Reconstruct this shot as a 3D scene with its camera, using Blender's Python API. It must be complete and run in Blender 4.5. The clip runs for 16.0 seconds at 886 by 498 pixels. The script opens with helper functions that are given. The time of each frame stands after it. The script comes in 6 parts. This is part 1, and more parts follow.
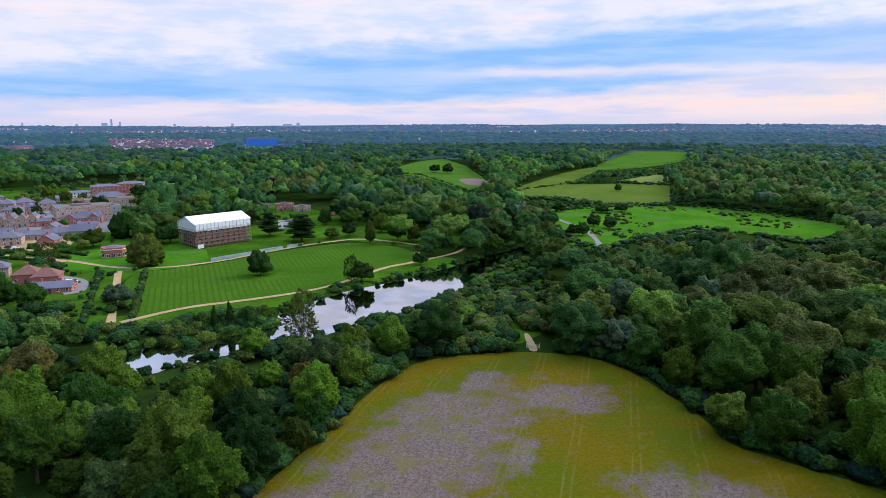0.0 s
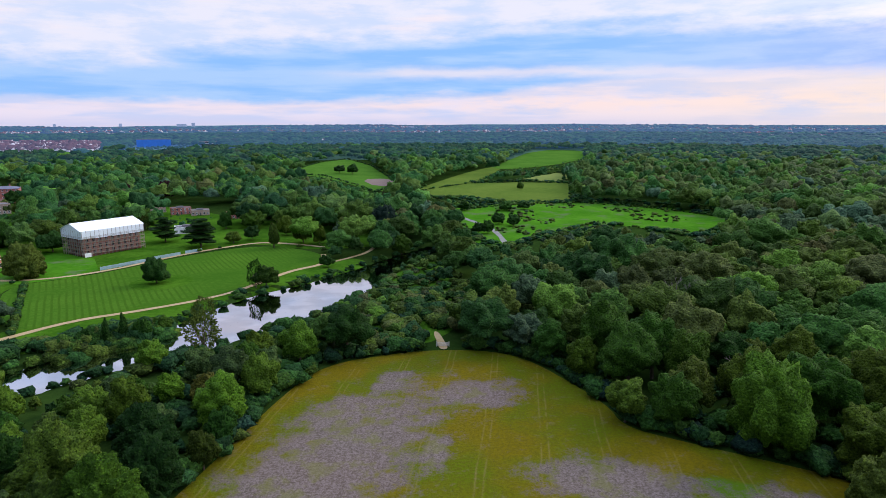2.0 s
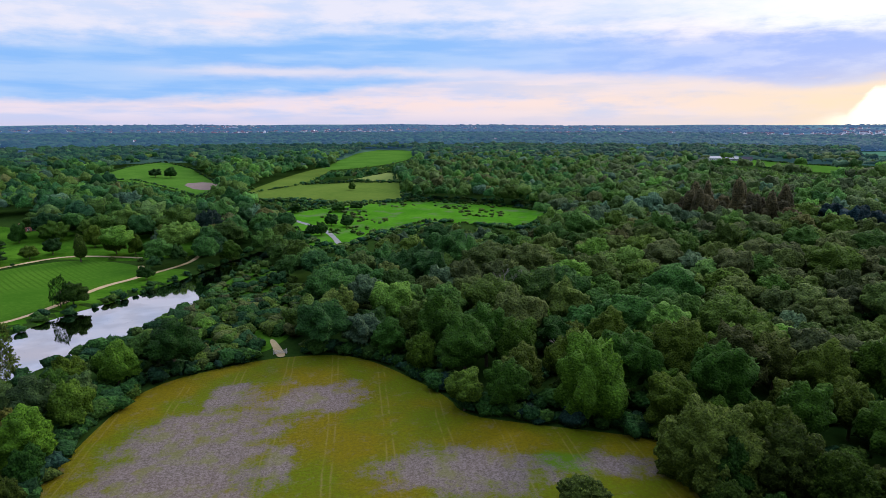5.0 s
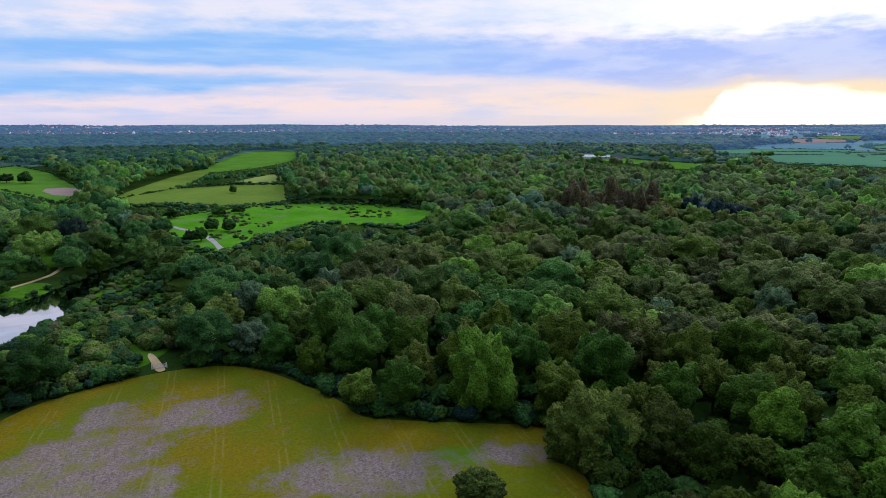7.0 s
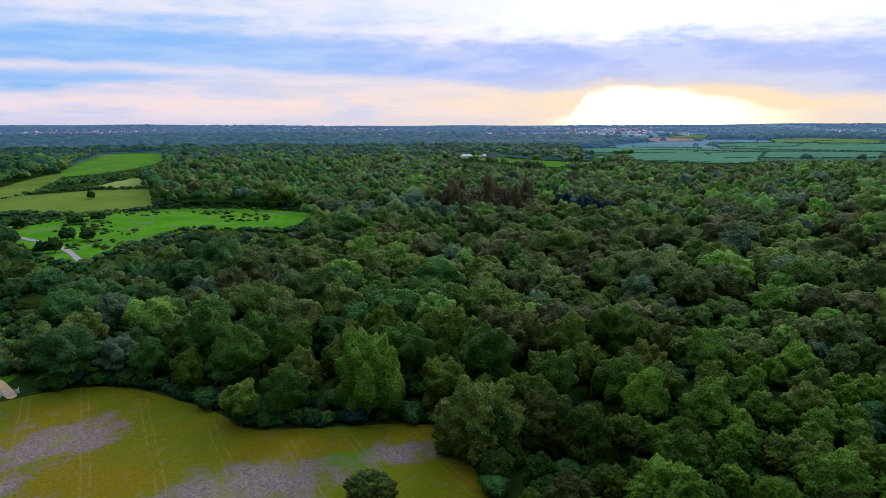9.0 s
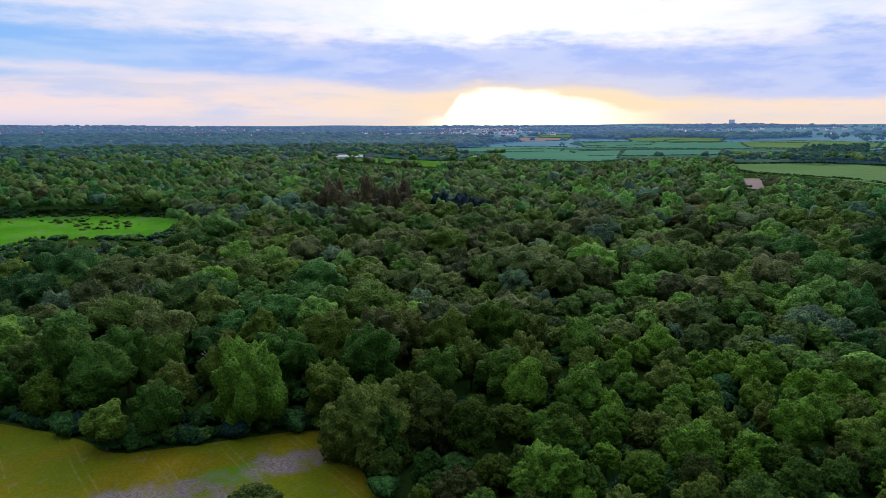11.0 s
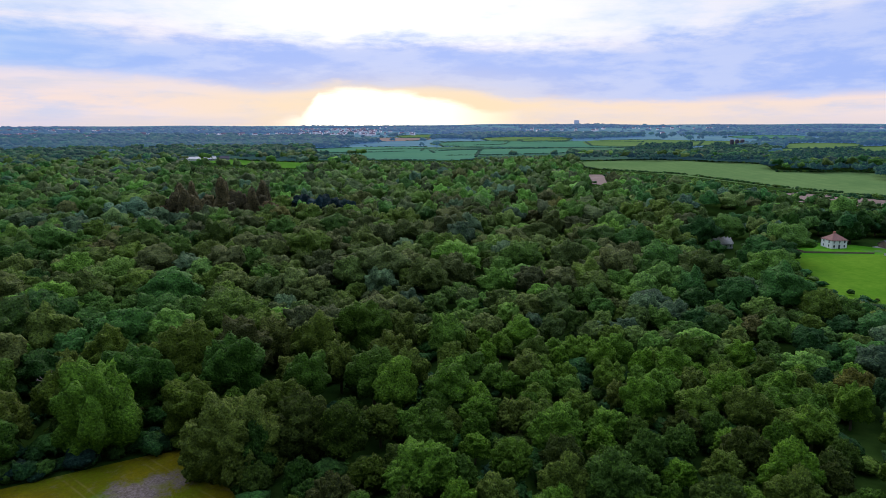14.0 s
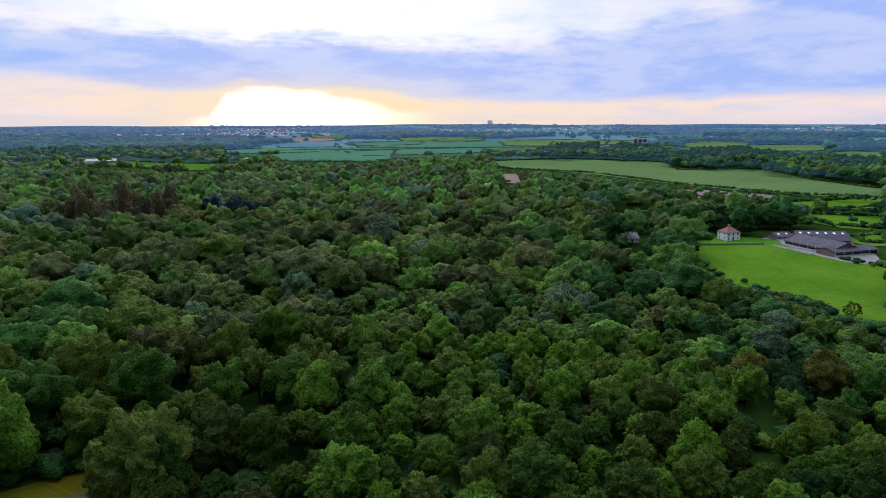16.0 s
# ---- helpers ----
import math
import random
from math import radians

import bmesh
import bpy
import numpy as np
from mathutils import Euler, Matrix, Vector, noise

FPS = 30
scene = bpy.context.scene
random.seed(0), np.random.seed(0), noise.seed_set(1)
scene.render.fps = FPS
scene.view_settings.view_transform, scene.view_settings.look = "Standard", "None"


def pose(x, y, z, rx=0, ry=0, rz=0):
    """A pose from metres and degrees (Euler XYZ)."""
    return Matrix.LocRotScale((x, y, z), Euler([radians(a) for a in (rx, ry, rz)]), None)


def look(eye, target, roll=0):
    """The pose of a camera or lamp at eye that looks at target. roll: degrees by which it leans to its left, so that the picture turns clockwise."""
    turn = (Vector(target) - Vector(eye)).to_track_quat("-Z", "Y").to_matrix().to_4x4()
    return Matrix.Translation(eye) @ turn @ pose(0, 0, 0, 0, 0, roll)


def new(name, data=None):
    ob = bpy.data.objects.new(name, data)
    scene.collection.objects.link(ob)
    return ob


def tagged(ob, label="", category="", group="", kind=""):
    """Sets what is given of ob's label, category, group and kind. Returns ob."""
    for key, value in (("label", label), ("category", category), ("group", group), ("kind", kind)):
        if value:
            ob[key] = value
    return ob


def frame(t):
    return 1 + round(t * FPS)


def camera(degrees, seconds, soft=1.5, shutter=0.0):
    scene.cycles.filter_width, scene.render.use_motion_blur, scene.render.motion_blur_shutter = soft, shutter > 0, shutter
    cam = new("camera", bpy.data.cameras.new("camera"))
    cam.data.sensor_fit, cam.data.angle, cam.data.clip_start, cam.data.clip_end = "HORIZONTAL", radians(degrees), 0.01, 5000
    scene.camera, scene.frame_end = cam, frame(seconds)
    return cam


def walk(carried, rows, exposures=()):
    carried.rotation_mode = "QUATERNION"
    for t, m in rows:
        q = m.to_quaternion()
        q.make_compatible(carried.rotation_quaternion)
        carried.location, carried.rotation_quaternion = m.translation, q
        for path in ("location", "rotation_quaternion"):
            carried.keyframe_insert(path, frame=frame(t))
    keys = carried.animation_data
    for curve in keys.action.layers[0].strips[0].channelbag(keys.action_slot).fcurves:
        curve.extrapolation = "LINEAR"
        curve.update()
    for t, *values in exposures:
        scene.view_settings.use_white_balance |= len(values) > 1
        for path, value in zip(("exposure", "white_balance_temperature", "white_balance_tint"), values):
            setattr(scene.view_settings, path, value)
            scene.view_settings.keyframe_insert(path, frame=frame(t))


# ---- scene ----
EYE = 66.0
cam = camera(69.8, 16.0, soft=0.5)
PITCH, ROLL = -11.02, -0.11
# seconds and bearing of the view, in degrees to the right of +y
TURN = [(0.0, 0.0), (0.5, 1.99), (1.0, 4.08), (1.5, 6.2), (2.0, 8.48), (2.5, 10.92), (3.0, 13.42), (3.5, 15.93), (4.0, 18.47),
        (6.5, 31.18), (7.0, 33.72), (7.5, 36.31), (8.0, 38.97), (8.5, 41.67), (9.0, 44.47), (9.5, 47.26), (10.0, 50.08),
        (12.5, 62.2), (13.0, 64.05), (13.5, 65.93), (14.0, 67.81), (14.5, 69.69), (15.0, 71.58), (15.5, 73.46), (16.0, 75.33)]


def aim(bearing):
    b, p = radians(bearing), radians(PITCH)
    return (100 * math.sin(b) * math.cos(p), 100 * math.cos(b) * math.cos(p), EYE + 100 * math.sin(p))


walk(cam, [(t, look((0, 0, EYE), aim(b), ROLL)) for t, b in TURN], [(0.0, 0.06), (6.0, 0.0), (12.0, -0.03), (16.0, -0.03)])

# ---------------------------------------------------------------- node helpers
SUN_BEARING, SUN_HEIGHT = 63.0, 28.0


class Nodes:
    """Short hand for a node tree."""

    def __init__(self, tree):
        self.tree = tree
        tree.nodes.clear()

    def add(self, kind, **props):
        n = self.tree.nodes.new(kind)
        for k, v in props.items():
            setattr(n, k, v)
        return n

    def put(self, socket, value):
        if isinstance(value, bpy.types.NodeSocket):
            self.tree.links.new(value, socket)
        else:
            socket.default_value = value

    def math(self, op, a, b=0.0, c=0.0, clamp=False):
        n = self.add("ShaderNodeMath", operation=op, use_clamp=clamp)
        for s, v in zip(n.inputs, (a, b, c)):
            self.put(s, v)
        return n.outputs[0]

    def step(self, value, lo, hi, a=0.0, b=1.0):
        n = self.add("ShaderNodeMapRange", interpolation_type="SMOOTHSTEP")
        for s, v in zip(n.inputs, (value, lo, hi, a, b)):
            self.put(s, v)
        return n.outputs[0]

    def mix(self, fac, a, b, blend="MIX"):
        n = self.add("ShaderNodeMix", data_type="RGBA", blend_type=blend)
        self.put(n.inputs[0], fac)
        self.put(n.inputs[6], a if isinstance(a, bpy.types.NodeSocket) else (*a, 1))
        self.put(n.inputs[7], b if isinstance(b, bpy.types.NodeSocket) else (*b, 1))
        return n.outputs[2]

    def noise(self, vector, scale, detail=3.0, rough=0.55, out=0):
        n = self.add("ShaderNodeTexNoise")
        if vector is not None:
            self.put(n.inputs["Vector"], vector)
        n.inputs["Scale"].default_value, n.inputs["Detail"].default_value, n.inputs["Roughness"].default_value = scale, detail, rough
        return n.outputs[out]

    def ramp(self, fac, stops, how="LINEAR"):
        n = self.add("ShaderNodeValToRGB")
        n.color_ramp.interpolation = how
        e = n.color_ramp.elements
        while len(e) < len(stops):
            e.new(0.5)
        for el, (p, col) in zip(e, stops):
            el.position, el.color = p, (*col, 1)
        self.put(n.inputs[0], fac)
        return n.outputs[0]

    def combine(self, x, y, z=0.0):
        n = self.add("ShaderNodeCombineXYZ")
        for s, v in zip(n.inputs, (x, y, z)):
            self.put(s, v)
        return n.outputs[0]

    def bell(self, value, centre, width):
        q = self.math("DIVIDE", self.math("SUBTRACT", value, centre), width)
        return self.math("EXPONENT", self.math("MULTIPLY", self.math("MULTIPLY", q, q), -1.0))

    def times(self, *v):
        out = v[0]
        for w in v[1:]:
            out = self.math("MULTIPLY", out, w)
        return out


# ---------------------------------------------------------------- sky and sun
world = bpy.data.worlds.new("evening_sky")
world.use_nodes = True
scene.world = world
N = Nodes(world.node_tree)
way = N.add("ShaderNodeTexCoord").outputs["Generated"]
xyz = N.add("ShaderNodeSeparateXYZ")
N.put(xyz.inputs[0], way)
el = N.math("DEGREES", N.math("ARCSINE", xyz.outputs[2]))
az = N.math("DEGREES", N.math("ARCTAN2", xyz.outputs[0], xyz.outputs[1]))
flat = N.combine(N.math("MULTIPLY", az, 0.042), N.math("MULTIPLY", el, 0.36), 3.7)
fine = N.combine(N.math("MULTIPLY", az, 0.10), N.math("MULTIPLY", el, 0.85), 8.1)
puff = N.combine(N.math("MULTIPLY", az, 0.16), N.math("MULTIPLY", el, 0.62), 1.3)
n_big, n_small, n_puff = N.noise(flat, 1.0, 4.0, 0.5), N.noise(fine, 1.0, 5.0, 0.52), N.noise(puff, 1.0, 7.0, 0.60)
big_off, small_off, puff_off = (N.math("SUBTRACT", n, 0.5) for n in (n_big, n_small, n_puff))
round_ = N.math("DIVIDE", N.math("ADD", az, 50.0), 200.0)


def along(*stops):
    """A height in degrees that changes with the bearing."""
    return N.math("MULTIPLY", N.ramp(round_, [((a + 50.0) / 200.0, (h / 14.0,) * 3) for a, h in stops], "EASE"), 14.0)


# the long blue-grey bank hangs between two heights that change with the bearing
foot = along((-40, 1.9), (-8, 2.1), (8, 2.4), (24, 4.1), (42, 3.8), (54, 2.9), (58, 3.3), (66, 3.2), (78, 2.2), (112, 2.3))
crown_of = along((-40, 3.9), (-20, 4.8), (0, 6.6), (18, 8.0), (45, 7.4), (70, 6.9), (88, 6.9), (97, 8.2), (108, 12.5))
from_foot = N.math("ADD", N.math("SUBTRACT", el, foot), N.math("ADD", N.math("MULTIPLY", puff_off, 2.2), N.math("MULTIPLY", big_off, 1.5)))
from_crown = N.math("ADD", N.math("SUBTRACT", el, crown_of), N.math("ADD", N.math("MULTIPLY", puff_off, 2.8), N.math("MULTIPLY", big_off, 2.2)))
air = N.add("ShaderNodeTexSky", sky_type="NISHITA", sun_disc=False, sun_elevation=radians(SUN_HEIGHT), sun_rotation=radians(SUN_BEARING))
above = N.mix(N.step(n_puff, 0.36, 0.60), (0.64, 0.74, 1.0), (0.84, 0.84, 0.99))
above = N.mix(N.times(N.step(n_big, 0.46, 0.60), N.step(n_small, 0.42, 0.62), 0.7), above, (0.98, 0.86, 0.92))
below = N.mix(N.step(n_small, 0.40, 0.60), (0.58, 0.66, 0.95), (0.82, 0.76, 0.93))
below = N.mix(N.times(N.bell(el, 1.9, 1.0), N.step(az, -20.0, 25.0, 0.35, 0.9), N.step(n_puff, 0.34, 0.58)), below, (0.98, 0.78, 0.80))
below = N.mix(N.step(el, 1.1, 0.0, 0.0, 0.7), below, (0.66, 0.64, 0.86))
bank = N.mix(N.step(n_small, 0.36, 0.64), (0.27, 0.53, 1.0), (0.42, 0.63, 1.0))
bank = N.mix(N.step(az, 18.0, 52.0, 0.0, 0.9), bank, N.mix(N.step(n_puff, 0.38, 0.62), (0.38, 0.51, 1.0), (0.57, 0.65, 1.0)))
sky = N.mix(N.step(from_foot, -0.5, 0.4), below, bank)
sky = N.mix(N.step(from_crown, -0.9, 1.1), sky, above)
# a thin cream streak parts the bank from the haze below it
streak_at = along((-40, 3.4), (0, 4.3), (20, 4.5), (40, 4.0), (60, 3.0))
streak_ = N.times(N.bell(N.math("ADD", N.math("SUBTRACT", el, streak_at), N.math("MULTIPLY", puff_off, 1.6)), 0.0, 0.45), N.step(az, -6.0, 6.0), N.step(az, 50.0, 36.0), N.step(n_big, 0.40, 0.56))
sky = N.mix(N.times(streak_, 0.6), sky, (0.98, 0.84, 0.88))
sky = N.mix(0.05, sky, N.mix(1.0, air.outputs[0], (0.08, 0.08, 0.08), "MULTIPLY"))
# warm light under the bank round the sun, which burns through a gap of its lower edge
warm = N.times(N.bell(az, SUN_BEARING + 8.0, 34.0), N.step(from_foot, 0.5, -0.5), N.step(n_puff, 0.30, 0.62, 0.55, 0.95))
sky = N.mix(warm, sky, (1.0, 0.80, 0.62))
fiery = N.times(N.bell(az, SUN_BEARING + 1.0, 13.0), N.bell(N.math("ADD", el, N.math("MULTIPLY", puff_off, 2.0)), 1.7, 2.1))
sky = N.mix(N.times(fiery, 0.7), sky, (1.08, 0.84, 0.50))
edge = N.math("ADD", el, N.math("ADD", N.math("MULTIPLY", puff_off, 1.5), N.math("MULTIPLY", small_off, 0.6)))
crest = N.math("SUBTRACT", edge, along((50, -1.5), (55.6, 0.8), (57.0, 2.7), (60, 3.1), (64, 2.9), (67, 2.3), (72, 1.4), (82, 0.0)))
glow = N.times(N.step(az, SUN_BEARING - 11.0, SUN_BEARING - 4.5), N.step(az, SUN_BEARING + 13.0, SUN_BEARING + 2.0), N.step(crest, 0.25, -0.45))
sky = N.mix(glow, sky, (1.5, 1.42, 1.18))
halo = N.times(N.bell(az, SUN_BEARING + 1.0, 20.0), N.step(from_crown, -0.5, 1.0), N.step(n_puff, 0.15, 0.45))
sky = N.mix(N.times(halo, 0.9), sky, (1.16, 1.17, 1.18))
sky = N.mix(N.step(el, 13.0, 35.0), sky, (1.26, 1.46, 1.96))
# away from the sunset the sky darkens
facing = N.math("ADD", N.math("MULTIPLY", xyz.outputs[0], math.sin(radians(SUN_BEARING))), N.math("MULTIPLY", xyz.outputs[1], math.cos(radians(SUN_BEARING))))
sky = N.mix(N.step(facing, -0.22, -0.85), sky, (0.16, 0.22, 0.36))
sky = N.mix(N.step(el, -0.3, -2.0), sky, (0.05, 0.07, 0.05))
back = N.add("ShaderNodeBackground")
N.put(back.inputs[0], sky)
back.inputs[1].default_value = 1.0
N.put(N.add("ShaderNodeOutputWorld").inputs[0], back.outputs[0])

sun_data = bpy.data.lights.new("sun", "SUN")
sun_data.energy, sun_data.angle, sun_data.color = 2.3, radians(24), (1.0, 0.90, 0.74)
sun = new("sun", sun_data)
b, e = radians(SUN_BEARING), radians(SUN_HEIGHT)
sun.matrix_world = look((300 * math.sin(b), 300 * math.cos(b), 300), (300 * math.sin(b) - math.sin(b) * math.cos(e), 300 * math.cos(b) - math.cos(b) * math.cos(e), 300 - math.sin(e)))


# ---------------------------------------------------------------- materials
def material(name, rough=0.8, spec=0.2):
    m = bpy.data.materials.new(name)
    m.use_nodes = True
    n = Nodes(m.node_tree)
    p = n.add("ShaderNodeBsdfPrincipled")
    p.inputs["Roughness"].default_value, p.inputs["Specular IOR Level"].default_value = rough, spec
    n.put(n.add("ShaderNodeOutputMaterial").inputs[0], p.outputs[0])
    n.place = n.add("ShaderNodeNewGeometry").outputs["Position"]
    return m, n, p


def bump(n, p, height, strength, distance):
    k = n.add("ShaderNodeBump")
    k.inputs["Strength"].default_value, k.inputs["Distance"].default_value = strength, distance
    n.put(k.inputs["Height"], height)
    n.put(p.inputs["Normal"], k.outputs[0])


def turf(name, low, high, blotch=0.03, grain=0.7, streak=None, dry=None):
    """Grass: two greens mixed at two scales, with mown stripes or dry blotches where given."""
    m, n, p = material(name, 0.95, 0.0)
    big, small = n.noise(n.place, blotch, 4, 0.6), n.noise(n.place, grain, 5, 0.7)
    mixed = n.math("ADD", n.math("MULTIPLY", big, 0.55), n.math("MULTIPLY", small, 0.45))
    col = n.mix(n.step(mixed, 0.36, 0.66), low, high)
    if streak:
        turn, width, amount = streak
        s = n.add("ShaderNodeSeparateXYZ")
        n.put(s.inputs[0], n.place)
        a = n.math("ADD", n.math("MULTIPLY", s.outputs[0], math.cos(radians(turn)) / width), n.math("MULTIPLY", s.outputs[1], math.sin(radians(turn)) / width))
        a = n.math("ADD", a, n.math("MULTIPLY", big, 0.7))
        w = n.times(n.step(n.math("ADD", n.math("SINE", n.math("MULTIPLY", a, 6.283)), 1.0), 0.9, 2.0), n.step(big, 0.40, 0.56), amount)
        col = n.mix(n.math("MULTIPLY", w, n.step(small, 0.3, 0.6)), col, tuple(c * 0.5 for c in low))
    if dry:
        col = n.mix(n.times(n.step(n.noise(n.place, blotch * 2.3, 5, 0.65), 0.52, 0.68), 0.7), col, dry)
    n.put(p.inputs["Base Color"], col)
    bump(n, p, small, 0.6, 0.25)
    return m



def hazy_glow(mat, glow):
    """Puts blue evening haze into far land and buildings as a faint emission."""
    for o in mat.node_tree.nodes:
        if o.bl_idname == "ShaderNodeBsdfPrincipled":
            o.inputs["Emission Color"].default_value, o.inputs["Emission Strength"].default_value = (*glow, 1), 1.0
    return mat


# haze over the far ground is painted as a blue glow
M_MIDLAND = hazy_glow(turf("hazy_vale_land", (0.03, 0.07, 0.03), (0.08, 0.14, 0.05), 0.006, 0.03), (0.012, 0.030, 0.052))
M_DISTANT = hazy_glow(turf("hazy_distant_land", (0.03, 0.06, 0.03), (0.08, 0.12, 0.06), 0.004, 0.02), (0.050, 0.112, 0.265))
M_FLOOR = turf("woodland_floor", (0.012, 0.030, 0.006), (0.028, 0.055, 0.010), 0.02, 0.4)
M_LAWN = turf("mown_lawn", (0.036, 0.098, 0.009), (0.062, 0.138, 0.014), 0.025, 0.5, streak=(22, 2.4, 0.5))
M_ROUGH = turf("rough_grass", (0.026, 0.080, 0.006), (0.062, 0.145, 0.012), 0.05, 0.45)
M_MEADOW = turf("bright_meadow", (0.038, 0.135, 0.008), (0.070, 0.195, 0.014), 0.03, 0.3, dry=(0.10, 0.13, 0.06))
M_PASTURE = turf("pasture", (0.044, 0.118, 0.014), (0.074, 0.158, 0.022), 0.03, 0.3)
M_GRAZED = turf("grazed_pasture", (0.050, 0.128, 0.010), (0.088, 0.172, 0.016), 0.03, 0.3)
M_DULL = turf("hay_field", (0.074, 0.122, 0.020), (0.110, 0.160, 0.028), 0.02, 0.2, streak=(70, 9, 0.2))
M_OLIVE = turf("olive_field", (0.13, 0.17, 0.045), (0.17, 0.21, 0.06), 0.02, 0.2)
# the blue cast and glow of this crop imitate haze over far fields
M_HAZY_CROP = hazy_glow(turf("hazy_wheat", (0.040, 0.105, 0.050), (0.060, 0.135, 0.062), 0.008, 0.1, streak=(20, 14, 0.15)), (0.016, 0.044, 0.060))
M_PALE = turf("pale_crop", (0.072, 0.126, 0.044), (0.104, 0.164, 0.058), 0.008, 0.1, streak=(110, 16, 0.15))
M_EARTH = turf("ploughed_earth", (0.17, 0.125, 0.11), (0.23, 0.17, 0.15), 0.03, 0.5)
M_PATH = turf("gravel_path", (0.34, 0.25, 0.13), (0.44, 0.33, 0.19), 0.2, 1.5)
M_ROAD = turf("asphalt", (0.20, 0.19, 0.19), (0.26, 0.25, 0.25), 0.2, 1.0)


def stubble():
    """Yellow-green stubble with bare lilac-grey soil showing through in three worn areas."""
    m, n, p = material("stubble_field", 0.95, 0.05)
    s = n.add("ShaderNodeSeparateXYZ")
    n.put(s.inputs[0], n.place)
    x, y = s.outputs[0], s.outputs[1]
    mid, small, big = n.noise(n.place, 0.16, 5, 0.65), n.noise(n.place, 1.3, 4, 0.7), n.noise(n.place, 0.05, 3, 0.5)

    def worn(cx, cy, along, across, turn):
        c, q = math.cos(radians(turn)), math.sin(radians(turn))
        dx, dy = n.math("SUBTRACT", x, cx), n.math("SUBTRACT", y, cy)
        u = n.math("DIVIDE", n.math("ADD", n.math("MULTIPLY", dx, c), n.math("MULTIPLY", dy, q)), along)
        v = n.math("DIVIDE", n.math("SUBTRACT", n.math("MULTIPLY", dy, c), n.math("MULTIPLY", dx, q)), across)
        return n.math("SQRT", n.math("ADD", n.math("MULTIPLY", u, u), n.math("MULTIPLY", v, v)))
    near = worn(-6, 116, 40, 15, 58)
    for spot in ((29, 146, 12, 8, 0), (50, 102, 16, 8, -25), (77, 92, 7, 4, -30), (-2, 140, 15, 7, 40), (16, 120, 9, 3, 75), (10, 158, 8, 4, 60), (-12, 78, 20, 8, 60)):
        near = n.math("MINIMUM", near, worn(*spot))
    ragged = n.math("ADD", near, n.math("ADD", n.math("MULTIPLY", n.math("SUBTRACT", mid, 0.5), 2.6), n.math("MULTIPLY", n.math("SUBTRACT", small, 0.5), 1.5)))
    rows_ = n.combine(n.math("ADD", n.math("MULTIPLY", x, 1.06), n.math("MULTIPLY", y, -0.30)), n.math("ADD", n.math("MULTIPLY", y, 0.16), n.math("MULTIPLY", x, 0.045)), 2.0)
    speckle = n.math("ADD", n.math("MULTIPLY", n.noise(n.place, 2.4, 5, 0.8), 1.1), n.math("MULTIPLY", n.noise(rows_, 1.0, 5, 0.7), 0.8))
    bare = n.step(n.math("ADD", ragged, n.math("SUBTRACT", speckle, 0.95)), 1.38, 0.66)
    green = n.mix(n.step(big, 0.38, 0.62), (0.126, 0.098, 0.002), (0.080, 0.106, 0.002))
    green = n.mix(n.times(n.step(small, 0.38, 0.62), 0.55), green, (0.075, 0.062, 0.006))
    green = n.mix(n.times(n.step(n.noise(n.place, 0.33, 5, 0.7), 0.55, 0.68), 0.28), green, (0.15, 0.12, 0.08))
    clod = n.math("ADD", n.math("MULTIPLY", n.noise(rows_, 1.0, 6, 0.75), 0.45), n.math("MULTIPLY", n.noise(n.place, 2.6, 5, 0.8), 0.55))
    soil = n.mix(n.step(n.math("ADD", n.math("MULTIPLY", small, 0.45), n.math("MULTIPLY", clod, 0.55)), 0.40, 0.60), (0.088, 0.064, 0.062), (0.185, 0.142, 0.140))
    soil = n.mix(n.times(n.step(mid, 0.48, 0.62), 0.5), soil, (0.13, 0.13, 0.03))
    lush = n.math("ADD", worn(69, 97, 7, 4, -40), n.math("MULTIPLY", n.math("SUBTRACT", mid, 0.5), 1.6))
    green = n.mix(n.times(n.step(lush, 1.2, 0.6), 0.8), green, (0.060, 0.125, 0.006))
    # tractor tracks along the field
    a = n.math("ADD", n.math("ADD", n.math("MULTIPLY", x, 0.077), n.math("MULTIPLY", y, -0.0216)), n.math("MULTIPLY", big, 0.12))
    k = n.math("FRACT", a)
    pair = n.math("ADD", n.bell(k, 0.45, 0.016), n.bell(k, 0.58, 0.016))
    green = n.mix(n.times(pair, n.step(mid, 0.38, 0.58), 0.35), green, (0.20, 0.155, 0.05))
    n.put(p.inputs["Base Color"], n.mix(n.math("MULTIPLY", bare, 0.88), green, soil))
    bump(n, p, small, 0.8, 0.3)
    return m


M_STUBBLE = stubble()


TINTS = [(0.0, (0.008, 0.020, 0.013)), (0.14, (0.010, 0.042, 0.006)), (0.36, (0.018, 0.070, 0.005)), (0.50, (0.036, 0.080, 0.004)), (0.60, (0.039, 0.072, 0.006)), (0.70, (0.043, 0.065, 0.009)),
         (0.78, (0.048, 0.138, 0.006)), (0.87, (0.036, 0.078, 0.016)), (0.90, (0.064, 0.118, 0.011)), (0.94, (0.042, 0.046, 0.005)), (1.0, (0.018, 0.008, 0.006))]


